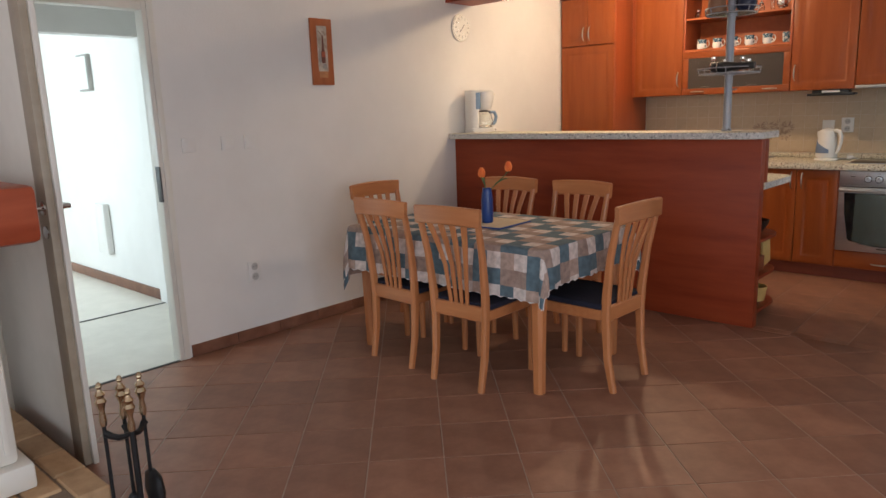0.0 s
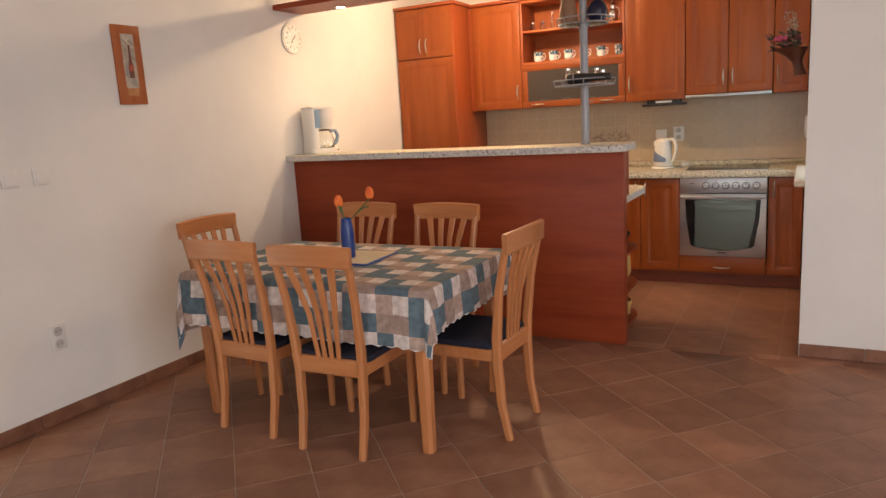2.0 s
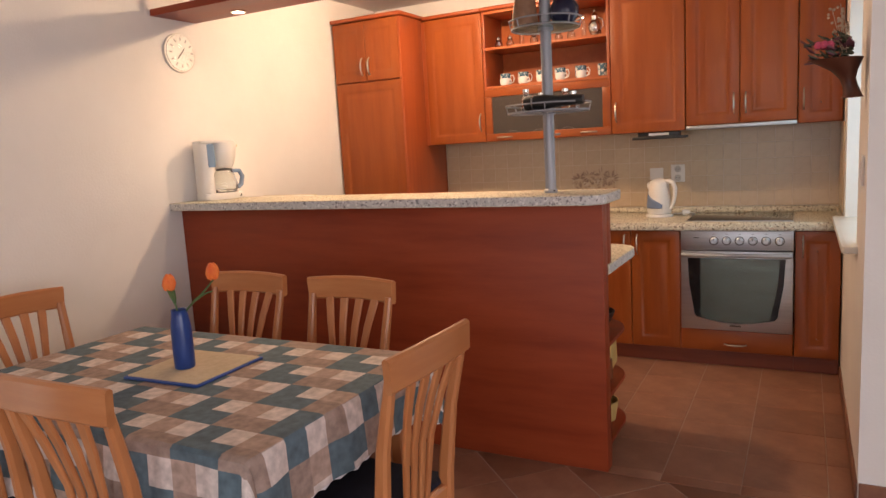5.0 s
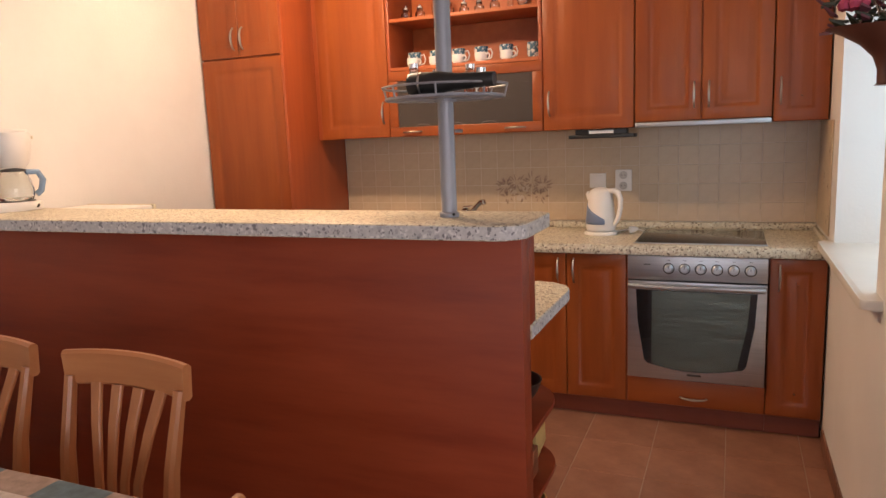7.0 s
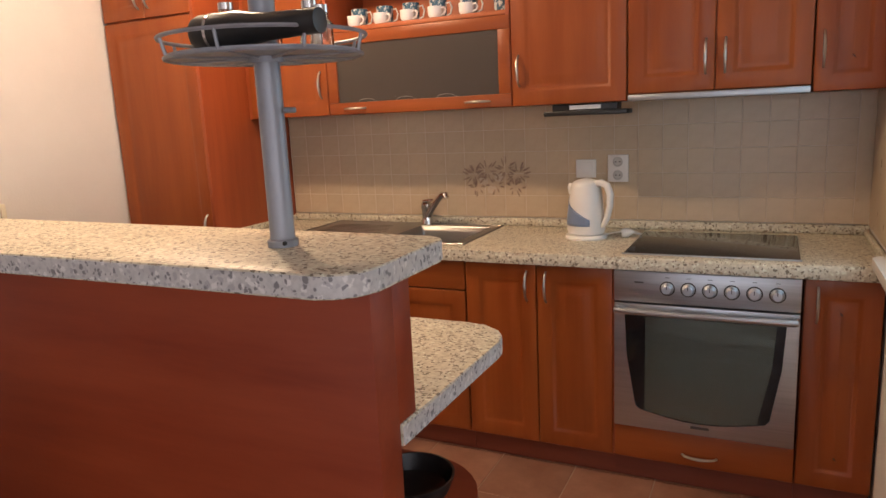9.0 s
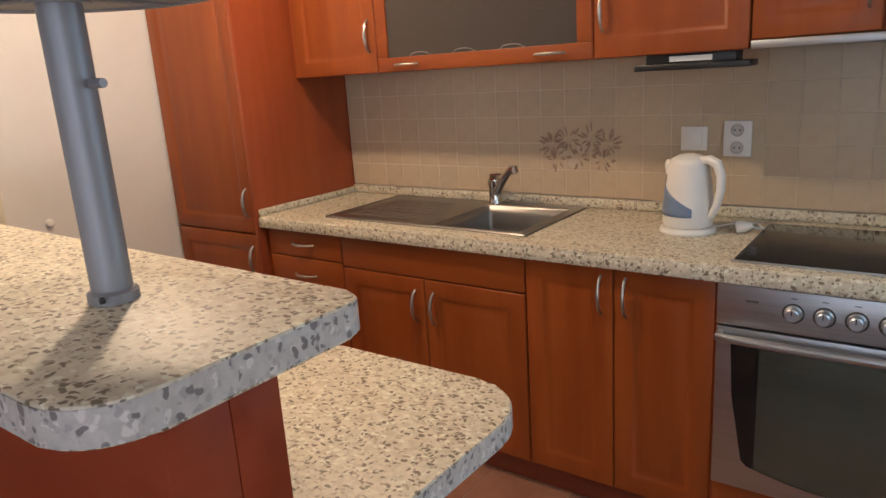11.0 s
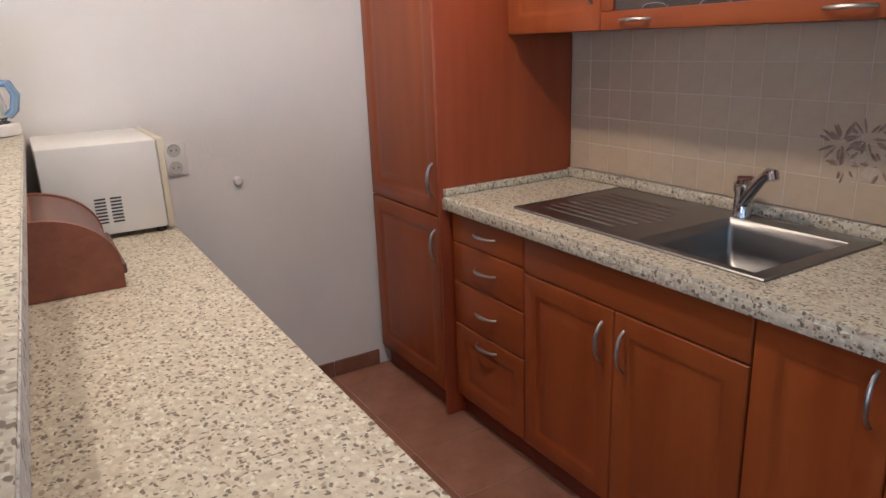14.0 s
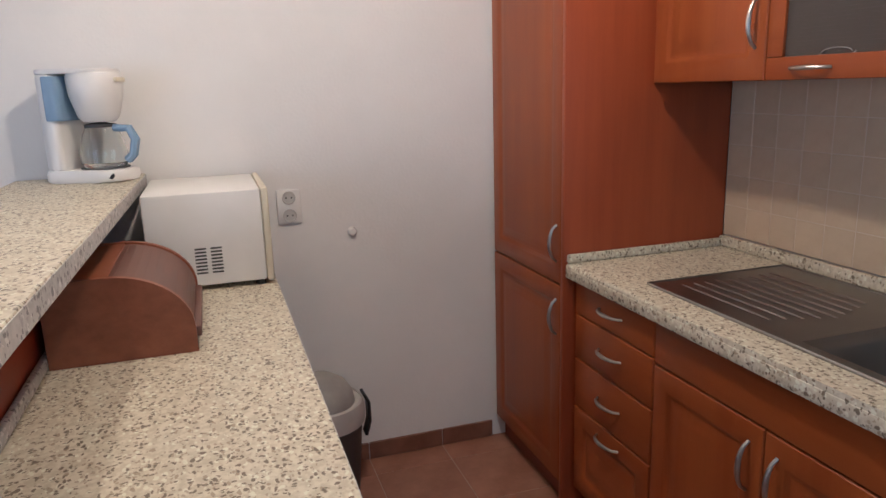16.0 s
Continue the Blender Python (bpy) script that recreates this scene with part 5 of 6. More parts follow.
def pole_and_shelf():
    x, y, bz_low = -0.941, 4.903, 2.1205
    p = thing("bar_pole", (x, y, BZ), "grey metal bar pole carrying two round shelves", "pole")
    part("pole", tube([(x, y, BZ + 0.001), (x, y, bz_low)], 0.0225, 20), GREYMET, p)
    part("pole_upper", tube([(x, y, bz_low + 0.036), (x, y, TOP - 0.001)], 0.0225, 20), GREYMET, p)
    part("foot_flange", lathe([(0, 0), (0.028, 0), (0.028, 0.011), (0.0245, 0.014), (0, 0.014)], (x, y, BZ + 0.0005), 24), GREYMET, p)
    part("screw", lathe([(0, 0), (0.004, 0), (0.004, 0.004), (0, 0.005)], (x + 0.024, y - 0.024, BZ + 0.010), 8, None, Matrix.Rotation(radians(90), 4, "X")), BLACKPL, p)
    part("clip", tube([(x + 0.024, y + 0.006, 1.395), (x + 0.045, y + 0.008, 1.395)], 0.005, 8), GREYMET, p)

    def rack(z, r, glass):
        s = part("round_shelf", lathe([(0, 0), (0.032, 0), (0.032, 0.024), (0, 0.024)], (x, y, z - 0.010), 20), GREYMET, p, "round shelf clamped on the pole")
        bm = bmesh.new()
        for zz, rr in ((z, r - 0.008), (z + 0.032, r)):
            tube([(x + rr * math.cos(2 * math.pi * k / 36), y + rr * math.sin(2 * math.pi * k / 36), zz) for k in range(37)], 0.0035, 6, bm)
        part("rail", bm, GREYMET, s, "thin grey wire rail")
        for k in range(8):
            a = 2 * math.pi * k / 8 + 0.25
            part("rail_post", tube([(x + (r - 0.008) * math.cos(a), y + (r - 0.008) * math.sin(a), z), (x + r * math.cos(a), y + r * math.sin(a), z + 0.032)], 0.003, 6), GREYMET, s)
            if not glass:
                part("spoke", tube([(x + 0.03 * math.cos(a), y + 0.03 * math.sin(a), z - 0.002), (x + (r - 0.008) * math.cos(a), y + (r - 0.008) * math.sin(a), z)], 0.0028, 6), GREYMET, s)
        part("plate", lathe([(0.026, 0), (r - 0.010, 0), (r - 0.010, 0.005), (0.026, 0.005), (0.026, 0)], (x, y, z + 0.0005), 40), GREENGL if glass else GREYMET, s, "round shelf plate")

    rack(1.486, 0.173, False)
    rack(1.820, 0.145, True)
    z = 1.4925
    b = thing("black_bottle", (x, y - 0.09, z), "black bottle lying on the wire shelf", "bottle")
    prof = [(0, 0), (0.027, 0), (0.030, 0.010), (0.030, 0.085), (0.025, 0.11), (0.0215, 0.14), (0.019, 0.24), (0, 0.242)]
    part("bottle", lathe(prof, (x - 0.068, y - 0.080, z + 0.031), 18, None, Matrix.Rotation(radians(90), 4, "Y")), BLACKPL, b)
    part("band", lathe([(0, 0), (0.0308, 0), (0.0308, 0.006), (0, 0.006)], (x - 0.035, y - 0.080, z + 0.031), 18, None, Matrix.Rotation(radians(90), 4, "Y")), CHROME, b)
    for dx, dy, h in ((-0.105, 0.03, 0.085), (0.055, 0.06, 0.075), (0.098, 0.03, 0.06), (-0.06, 0.095, 0.07)):
        g = thing("spice_jar", (x + dx, y + dy, z), "small clear glass jar on the wire shelf", "jar", "jars on the pole shelf")
        part("jar", lathe([(0, 0), (0.018, 0), (0.020, 0.006), (0.020, h * 0.7), (0.013, h * 0.82), (0.013, h), (0.011, h), (0.017, h * 0.66), (0.017, 0.006), (0, 0.004)], (x + dx, y + dy, z), 16), CLEAR, g)
        part("lid", lathe([(0, 0), (0.014, 0), (0.014, 0.012), (0, 0.013)], (x + dx, y + dy, z + h), 12), CHROME, g)
    z = 1.8265
    j = thing("brown_jug", (x - 0.075, y - 0.02, z), "brown pottery jug on the glass shelf", "jug")
    part("body", lathe([(0, 0), (0.050, 0), (0.054, 0.02), (0.045, 0.09), (0.038, 0.12), (0.046, 0.15), (0.042, 0.15), (0.034, 0.12), (0, 0.02)], (x - 0.078, y - 0.02, z), 22), BROWNPOT, j)
    j = thing("dark_pot", (x + 0.075, y + 0.01, z), "round dark blue pot on the glass shelf", "pot")
    part("body", lathe([(0, 0), (0.035, 0), (0.056, 0.03), (0.058, 0.065), (0.040, 0.10), (0.020, 0.115), (0.022, 0.13), (0.018, 0.13), (0, 0.11)], (x + 0.078, y + 0.01, z), 22), DARKPOT, j)

    bz = 2.121
    s = thing("lighting_board", (-1.9, 4.855, bz), "brown wooden board over the bar with recessed spotlights", "lamp board")
    part("board", slab(rounded(-2.998, -0.720, 4.735, 5.035, (0.05, 0.05, 0, 0), 6), bz, bz + 0.034, None, 0.003), MAHOG, s)
    for sx in (-2.6, -2.05, -1.5, -1.1):
        sp = part("spotlight", lathe([(0.030, 0), (0.040, 0), (0.041, -0.004), (0.036, -0.007), (0.030, -0.006), (0.030, 0)], (sx, 4.95, bz - 0.0002), 24), CHROME, s, "round recessed spotlight")
        part("bulb", lathe([(0, 0.001), (0.029, 0.0), (0.029, -0.004), (0, -0.005)], (sx, 4.95, bz - 0.0002), 20), LAMPGL, sp)
    for px in (-2.80, -1.872):
        part("hanger", tube([(px, 4.868, bz + 0.034), (px, 4.868, TOP - 0.001)], 0.017, 16), GREYMET, s, "grey metal hanging tube")
    c = thing("ceiling_lamp", (-1.85, 5.69, TOP), "round opal ceiling lamp in the kitchen", "ceiling lamp")
    part("base", lathe([(0, 0), (0.15, 0), (0.15, -0.012), (0, -0.012)], (-1.85, 5.69, TOP - 0.0005), 32), WHITELAC, c)
    part("shade", lathe([(0.14, -0.012), (0.14, -0.03), (0.115, -0.045), (0.06, -0.054), (0, -0.057)], (-1.85, 5.69, TOP - 0.001), 32), OPAL, c, "opal glass shade")


pole_and_shelf()


def coffee_maker():
    x, y, z = -2.880, 4.955, BZ
    c = thing("coffee_maker", (x, y, z), "white coffee maker with glass jug and blue water tank", "coffee maker", "", 0)
    m = Matrix.Translation((x, y, z)) @ Matrix.Rotation(radians(66), 4, "Z") @ Matrix.Scale(1.08, 4)

    def put(bm):
        bmesh.ops.transform(bm, matrix=m, verts=bm.verts)
        return bm

    part("base", put(slab(rounded(-0.088, 0.125, -0.075, 0.075, (0.06, 0.06, 0.02, 0.02), 8), 0.001, 0.034, None, 0.008)), WHITEPL, c)
    part("tower", put(slab(rounded(-0.088, -0.030, -0.072, 0.072, (0.015, 0.015, 0.03, 0.03), 6), 0.034, 0.285, None, 0.008)), WHITEPL, c)
    part("water_tank", put(slab(rounded(-0.060, -0.018, -0.074, 0.0745, (0.012, 0.012, 0.005, 0.005), 5), 0.165, 0.280, None, 0.004)), BLUECL, c, "blue tinted water tank")
    bm = lathe([(0, 0), (0.040, 0), (0.052, 0.012), (0.068, 0.07), (0.071, 0.115), (0.066, 0.128), (0, 0.130)], (0.045, 0, 0.160), 28)
    part("filter_holder", put(bm), WHITEPL, c)
    part("top_lid", put(slab(rounded(-0.086, 0.105, -0.068, 0.068, (0.06, 0.06, 0.02, 0.02), 8), 0.286, 0.298, None, 0.004)), WHITEPL, c)
    part("filter_grip", put(box(0.110, 0.120, -0.022, 0.022, 0.262, 0.274, 0.003)), CREAMPL, c)
    part("hot_plate", put(lathe([(0, 0), (0.062, 0), (0.062, 0.004), (0, 0.004)], (0.045, 0, 0.034), 24)), DARKGREY, c)
    part("glass_jug", put(lathe([(0, 0), (0.054, 0), (0.060, 0.010), (0.062, 0.04), (0.050, 0.085), (0.040, 0.105), (0.038, 0.105), (0.048, 0.084), (0.059, 0.04), (0.056, 0.012), (0, 0.004)], (0.045, 0, 0.039), 28)), CLEAR, c, "glass coffee jug")
    part("jug_lid", put(lathe([(0, 0), (0.041, 0), (0.041, 0.008), (0.02, 0.012), (0, 0.013)], (0.045, 0, 0.1445), 24)), DARKGREY, c)
    part("jug_handle", put(beam([(0.085, 0, 0.142), (0.125, 0, 0.140), (0.140, 0, 0.11), (0.130, 0, 0.07), (0.112, 0, 0.055)], (0.028, 0.020), None, (0, 1, 0), 0.35)), BLUECL, c, "blue jug handle")
    part("switch", put(lathe([(0, 0), (0.009, 0), (0.009, 0.004), (0, 0.005)], (0.095, -0.062, 0.018), 14, None, Matrix.Rotation(radians(65), 4, "X"))), BLACKPL, c)


coffee_maker()


def counter_things():
    z = LZ
    m = thing("microwave", (-2.75, 5.315, z), "white microwave oven with a cream front edge", "microwave")
    part("case", box(-2.975, -2.572, 5.105, 5.418, z + 0.014, 1.135, 0.006), WHITEPL, m)
    part("front_frame", box(-2.978, -2.567, 5.4185, 5.438, z + 0.012, 1.138, 0.006), CREAMPL, m, "cream plastic front")
    for r in range(2):
        for k in range(8):
            zz = 0.908 + k * 0.0098
            y0 = 5.229 + r * 0.042
            part("vent_slot", box(-2.5735, -2.5710, y0, y0 + 0.030, zz, zz + 0.0048), DARKGREY, m)
    for fx, fy in ((-2.95, 5.13), (-2.59, 5.13), (-2.95, 5.40), (-2.59, 5.40)):
        part("foot", lathe([(0, 0), (0.014, 0), (0.014, 0.014), (0, 0.014)], (fx, fy, z + 0.0005), 12), BLACKPL, m)
    part("door_window", box(-2.93, -2.68, 5.4385, 5.441, z + 0.05, 1.10, 0.001), BLACKGL, m)

    b = thing("bread_box", (-2.27, 5.09, z), "brown wooden bread box with a rounded roll top", "bread box")
    y0, y1, zt = 4.945, 5.232, 1.040
    prof = [(y0, z + 0.001), (y1, z + 0.001), (y1, z + 0.055)]
    for k in range(1, 12):
        a = radians(90 * k / 11)
        prof.append((y1 - 0.165 * (1 - math.cos(a)) - 0.0, z + 0.055 + (zt - z - 0.055) * math.sin(a)))
    prof.append((y0, zt))
    for n_, xa, xb in (("side_panel", -2.098, -2.082), ("side_panel", -2.466, -2.450)):
        bm = bmesh.new()
        lo = [bm.verts.new((xa, p, q)) for p, q in prof]
        hi = [bm.verts.new((xb, p, q)) for p, q in prof]
        bm.faces.new(lo[::-1])
        bm.faces.new(hi)
        for k in range(len(prof)):
            j = (k + 1) % len(prof)
            bm.faces.new((lo[k], lo[j], hi[j], hi[k]))
        part(n_, bm, BREAD, b)
    part("back_panel", box(-2.449, -2.099, y0, y0 + 0.012, z + 0.001, zt - 0.004), BREAD, b)
    part("top_panel", box(-2.449, -2.099, y0 + 0.0125, y1 - 0.160, zt - 0.014, zt - 0.002, 0.002), BREAD, b)
    part("bottom_panel", box(-2.449, -2.099, y0 + 0.013, y1 - 0.004, z + 0.001, z + 0.012), BREAD, b)
    for k in range(13):
        a = radians(4 + 84 * k / 12)
        cy, cz = y1 - 0.165 * (1 - math.cos(a)) - 0.008 * math.cos(a), z + 0.055 + (zt - z - 0.055) * math.sin(a) - 0.008 * math.sin(a)
        bm = box(-2.449, -2.099, -0.0112, 0.0112, -0.003, 0.003, 0.002, None, 1)
        bmesh.ops.transform(bm, matrix=Matrix.Translation((0, cy, cz)) @ Matrix.Rotation(math.atan2((zt - z - 0.055) * math.cos(a), -0.165 * math.sin(a)), 4, "X"), verts=bm.verts)
        part("slat", bm, TAMBOUR, b)
    part("pull_rail", box(-2.449, -2.099, y1 - 0.012, y1 + 0.010, z + 0.028, z + 0.052, 0.004), TAMBOUR, b)

    t = thing("waste_bin", (-2.80, 5.575, 0), "grey plastic waste bin with a swing lid by the wall", "waste bin")
    part("body", lathe([(0, 0), (0.105, 0), (0.110, 0.01), (0.135, 0.32), (0.128, 0.32), (0.10, 0.012), (0, 0.010)], (-2.80, 5.575, 0.001), 28), DARKGREY, t)
    part("lid", lathe([(0.134, -0.02), (0.142, -0.018), (0.144, 0.03), (0.136, 0.055), (0.128, 0.06), (0.128, 0.052), (0.0, 0.052)], (-2.80, 5.575, 0.310), 32), PALEGREY, t, "pale grey collar of the lid")
    bm = lathe([(0.126, 0.0), (0.120, 0.030), (0.098, 0.062), (0.055, 0.088), (0, 0.096)], (0, 0, 0), 28, None, Matrix.Diagonal((1, 0.9, 1, 1)))
    bmesh.ops.translate(bm, vec=(-2.80, 5.572, 0.364), verts=bm.verts)
    part("swing_flap", bm, GREYPL, t, "grey domed swing flap")
    part("side_grip", beam([(-2.80, 5.714, 0.375), (-2.80, 5.732, 0.34), (-2.80, 5.733, 0.27), (-2.80, 5.718, 0.22)], (0.05, 0.010), None, (1, 0, 0)), BLACKPL, t, "black side grip")


counter_things()


# ---- things on the walls ----
def plate_on_west(name, y, z, w, h, label, rows=1):
    s = thing(name, (WX, y, z), label, "socket" if "socket" in name else "switch")
    part("plate", box(WX + 0.0005, WX + 0.010, y - w / 2, y + w / 2, z - h / 2, z + h / 2, 0.003), WHITEPL, s)
    for k in range(rows):
        zz = z + (k - (rows - 1) / 2) * 0.062
        if "socket" in name:
            part("socket_well", lathe([(0, 0), (0.021, 0), (0.023, 0.003), (0.021, 0.004), (0.019, 0.0015), (0, 0.001)], (WX + 0.0102, y, zz), 20, None, Matrix.Rotation(radians(90), 4, "Y")), WELL_SHADE, s)
            for dz in (-0.009, 0.009):
                part("pin_hole", lathe([(0, 0), (0.003, 0), (0.003, 0.001), (0, 0.001)], (WX + 0.0122, y + dz, zz), 8, None, Matrix.Rotation(radians(90), 4, "Y")), DARKGREY, s)
        else:
            part("rocker", box(WX + 0.0102, WX + 0.014, y - w * 0.36, y + w * 0.36, z - h * 0.36, z + h * 0.36, 0.002), WHITEPL, s)
    return s


def wall_things():
    for y in (2.580, 2.816, 2.964):
        plate_on_west("light_switch", y, 1.193, 0.08, 0.08, "white light switch on the cream wall")
    plate_on_west("wall_socket", 2.917, 0.418, 0.08, 0.125, "white double wall socket low on the cream wall", 2)
    plate_on_west("wall_socket", 5.536, 1.011, 0.082, 0.118, "white double wall socket beside the microwave", 2)
    k = thing("wall_button", (WX, 5.750, 0.904), "small white round button on the wall", "button")
    part("knob", lathe([(0, 0), (0.017, 0), (0.017, 0.008), (0.012, 0.014), (0, 0.016)], (WX + 0.0005, 5.750, 0.904), 18, None, Matrix.Rotation(radians(90), 4, "Y")), WHITEPL, k)
    # picture
    p = thing("picture", (WX, 3.523, 1.515), "narrow wooden framed picture of a bottle and pot", "picture")
    y0, y1, z0, z1 = 3.452, 3.620, 1.518, 1.924
    part("frame", box(WX + 0.001, WX + 0.018, y0, y1, z0, z1, 0.004), FRAMEW, p)
    part("sheet", box(WX + 0.0182, WX + 0.0192, y0 + 0.045, y1 - 0.045, z0 + 0.095, z1 - 0.045), PAPER, p, "pale printed sheet")
    yc = (y0 + y1) / 2
    part("pot_print", box(WX + 0.0182, WX + 0.0195, y0 + 0.050, y1 - 0.050, z0 + 0.045, z0 + 0.094, 0.0004), PRINT_O, p, "orange printed pot")
    part("pot_rim_print", box(WX + 0.0196, WX + 0.0200, y0 + 0.046, y1 - 0.046, z0 + 0.084, z0 + 0.096), PAPER, p)
    bm = lathe([(0, 0), (0.015, 0), (0.017, 0.06), (0.008, 0.095), (0.0055, 0.17), (0, 0.172)], (WX + 0.0193, yc + 0.004, z0 + 0.135), 16, None, Matrix.Diagonal((0.03, 1, 1, 1)))
    part("bottle_print", bm, PRINT_D, p, "dark red printed bottle")
    part("label_print", box(WX + 0.0200, WX + 0.0206, yc - 0.009, yc + 0.019, z0 + 0.172, z0 + 0.205), PRINT_R, p)
    part("leaf_print", lathe([(0, 0), (0.012, 0.02), (0.009, 0.07), (0, 0.10)], (WX + 0.0193, yc - 0.022, z0 + 0.13), 12, None, Matrix.Diagonal((0.03, 1, 1, 1))), GREYPL, p)
    part("vine_print", tube([(WX + 0.0195, yc - 0.030, z1 - 0.075), (WX + 0.0195, yc - 0.010, z1 - 0.095), (WX + 0.0195, yc + 0.006, z1 - 0.078), (WX + 0.0195, yc + 0.026, z1 - 0.100), (WX + 0.0195, yc - 0.02, z1 - 0.122), (WX + 0.0195, yc + 0.03, z1 - 0.124)], 0.0024, 6, flat=0.3), PRINT_D, p)
    part("grass_print", lathe([(0, 0), (0.018, 0.004), (0.014, 0.03), (0, 0.036)], (WX + 0.0193, yc + 0.012, z0 + 0.098), 12, None, Matrix.Diagonal((0.03, 1, 1, 1))), GREYPL, p)
    # clock
    c = thing("wall_clock", (WX, 4.897, 1.951), "round pale wall clock with a glass cover", "clock")
    rot = Matrix.Rotation(radians(90), 4, "Y")
    part("case", lathe([(0, 0), (0.100, 0), (0.104, 0.003), (0.104, 0.009), (0.098, 0.012), (0.094, 0.010), (0, 0.010)], (WX + 0.001, 4.897, 1.951), 40, None, rot), CLOCKF, c)
    part("dial", lathe([(0, 0), (0.090, 0), (0.090, 0.002), (0, 0.002)], (WX + 0.0115, 4.897, 1.951), 32, None, rot), CLOCKF, c)
    glass = part("glass_cover", lathe([(0.094, 0), (0.092, 0.008), (0.075, 0.017), (0.045, 0.023), (0, 0.025)], (WX + 0.0125, 4.897, 1.951), 36, None, rot), CLEAR, c, "domed clear glass cover")
    glass.visible_shadow = False
    for k in range(12):
        a = radians(30 * k)
        cy, cz = 4.897 + 0.068 * math.sin(a), 1.951 + 0.068 * math.cos(a)
        bm = box(0, 0.0015, -0.004, 0.004, -0.009, 0.009)
        bmesh.ops.transform(bm, matrix=Matrix.Translation((WX + 0.0135, cy, cz)) @ Matrix.Rotation(-a, 4, "X"), verts=bm.verts)
        part("hour_mark", bm, GREYPL, c)
    for ang, ln, w in ((222, 0.046, 0.006), (40, 0.028, 0.006)):
        bm = box(0, 0.0015, -w / 2, w / 2, -0.008, ln)
        bmesh.ops.transform(bm, matrix=Matrix.Translation((WX + 0.018, 4.897, 1.951)) @ Matrix.Rotation(-radians(ang), 4, "X"), verts=bm.verts)
        part("hand", bm, DARKGREY, c)
    # switches on the tiles
    for nm, x, lab in (("light_switch", -0.872, "white switch plate on the tiled splashback"), ("wall_socket", -0.736, "white double socket on the tiled splashback")):
        s = thing(nm, (x, 6.884, 1.12), lab, "switch" if nm == "light_switch" else "socket")
        hh = 0.039 if nm == "light_switch" else 0.057
        part("plate", box(x - 0.043, x + 0.043, 6.873, 6.8835, 1.114 - hh, 1.114 + hh, 0.003), WHITEPL, s)
        if nm == "light_switch":
            part("rocker", box(x - 0.028, x + 0.028, 6.869, 6.8728, 1.086, 1.142, 0.002), WHITEPL, s)
        else:
            for dz in (-0.028, 0.028):
                part("socket_well", lathe([(0, 0), (0.019, 0), (0.021, 0.003), (0.018, 0.004), (0.016, 0.001), (0, 0.001)], (x, 6.8728, 1.114 + dz), 18, None, Matrix.Rotation(radians(90), 4, "X")), WELL_SHADE, s)
                for dx in (-0.008, 0.008):
                    part("pin_hole", lathe([(0, 0), (0.003, 0), (0.003, 0.001), (0, 0.001)], (x + dx, 6.8712, 1.114 + dz), 8, None, Matrix.Rotation(radians(90), 4, "X")), DARKGREY, s)
    s = thing("light_switch", (EX, 5.057, 1.2), "tall white switch plate on the wall by the kitchen window", "switch")
    part("plate", box(EX - 0.010, EX - 0.0005, 5.017, 5.097, 1.143, 1.254, 0.003), WHITEPL, s)
    part("rocker", box(EX - 0.014, EX - 0.0102, 5.028, 5.086, 1.165, 1.232, 0.002), WHITEPL, s)
    # wall vase by the kitchen passage
    py, px = 5.065, EX - 0.0015
    w = thing("wall_vase", (EX, py, 1.462), "dark wooden trumpet-shaped wall vase", "wall vase")
    levels = [(1.462, 0.077, 0.004, 0.038), (1.468, 0.071, 0.008, 0.033), (1.500, 0.072, 0.022, 0.026), (1.530, 0.082, 0.030, 0.028), (1.560, 0.110, 0.024, 0.042), (1.585, 0.150, 0.014, 0.062), (1.602, 0.186, 0.006, 0.078), (1.603, 0.180, 0.012, 0.072), (1.575, 0.110, 0.030, 0.036)]
    bm = bmesh.new()
    rings = [[bm.verts.new((px - (near + far) / 2 + (far - near) / 2 * math.cos(2 * math.pi * k / 22), py + half * math.sin(2 * math.pi * k / 22), z)) for k in range(22)] for z, far, near, half in levels]
    for a, b in zip(rings, rings[1:]):
        for k in range(22):
            bm.faces.new((a[k], a[(k + 1) % 22], b[(k + 1) % 22], b[k]))
    bm.faces.new(rings[0])
    bm.faces.new(rings[-1])
    part("trumpet", bm, CONSOLE, w)
    f = thing("dried_flowers", (EX - 0.06, py, 1.58), "dark leaves, pink bloom and dried twigs in the wall vase", "flowers")
    rnd = random.Random(7)
    for k in range(56):
        a, r = rnd.uniform(0.1, 3.04), rnd.uniform(0.02, 0.15)
        cx, cy, cz = EX - 0.036 - r * math.sin(a) * 0.95, py + r * math.cos(a) * 0.55, 1.594 + rnd.uniform(0.0, 0.085) - 0.10 * max(0, r - 0.10)
        d = Vector((-math.sin(a), math.cos(a), rnd.uniform(-0.5, 0.9))).normalized()
        side = d.cross(Vector((0, 0, 1))).normalized()
        ln, wd = rnd.uniform(0.03, 0.055), rnd.uniform(0.009, 0.016)
        lf = bmesh.new()
        c0 = Vector((cx, cy, cz))
        lift = Vector((0, 0, 0.004))
        pts = [c0, c0 + d * ln * 0.4 + side * wd - lift, c0 + d * ln, c0 + d * ln * 0.4 - side * wd - lift]
        pts = [Vector((min(p.x, EX - 0.004), p.y, p.z)) for p in pts]
        va = [lf.verts.new(p + lift) for p in pts]
        vb = [lf.verts.new(p - lift * 0.4) for p in pts]
        lf.faces.new(va)
        lf.faces.new(vb[::-1])
        for q in range(4):
            lf.faces.new((va[q], vb[q], vb[(q + 1) % 4], va[(q + 1) % 4]))
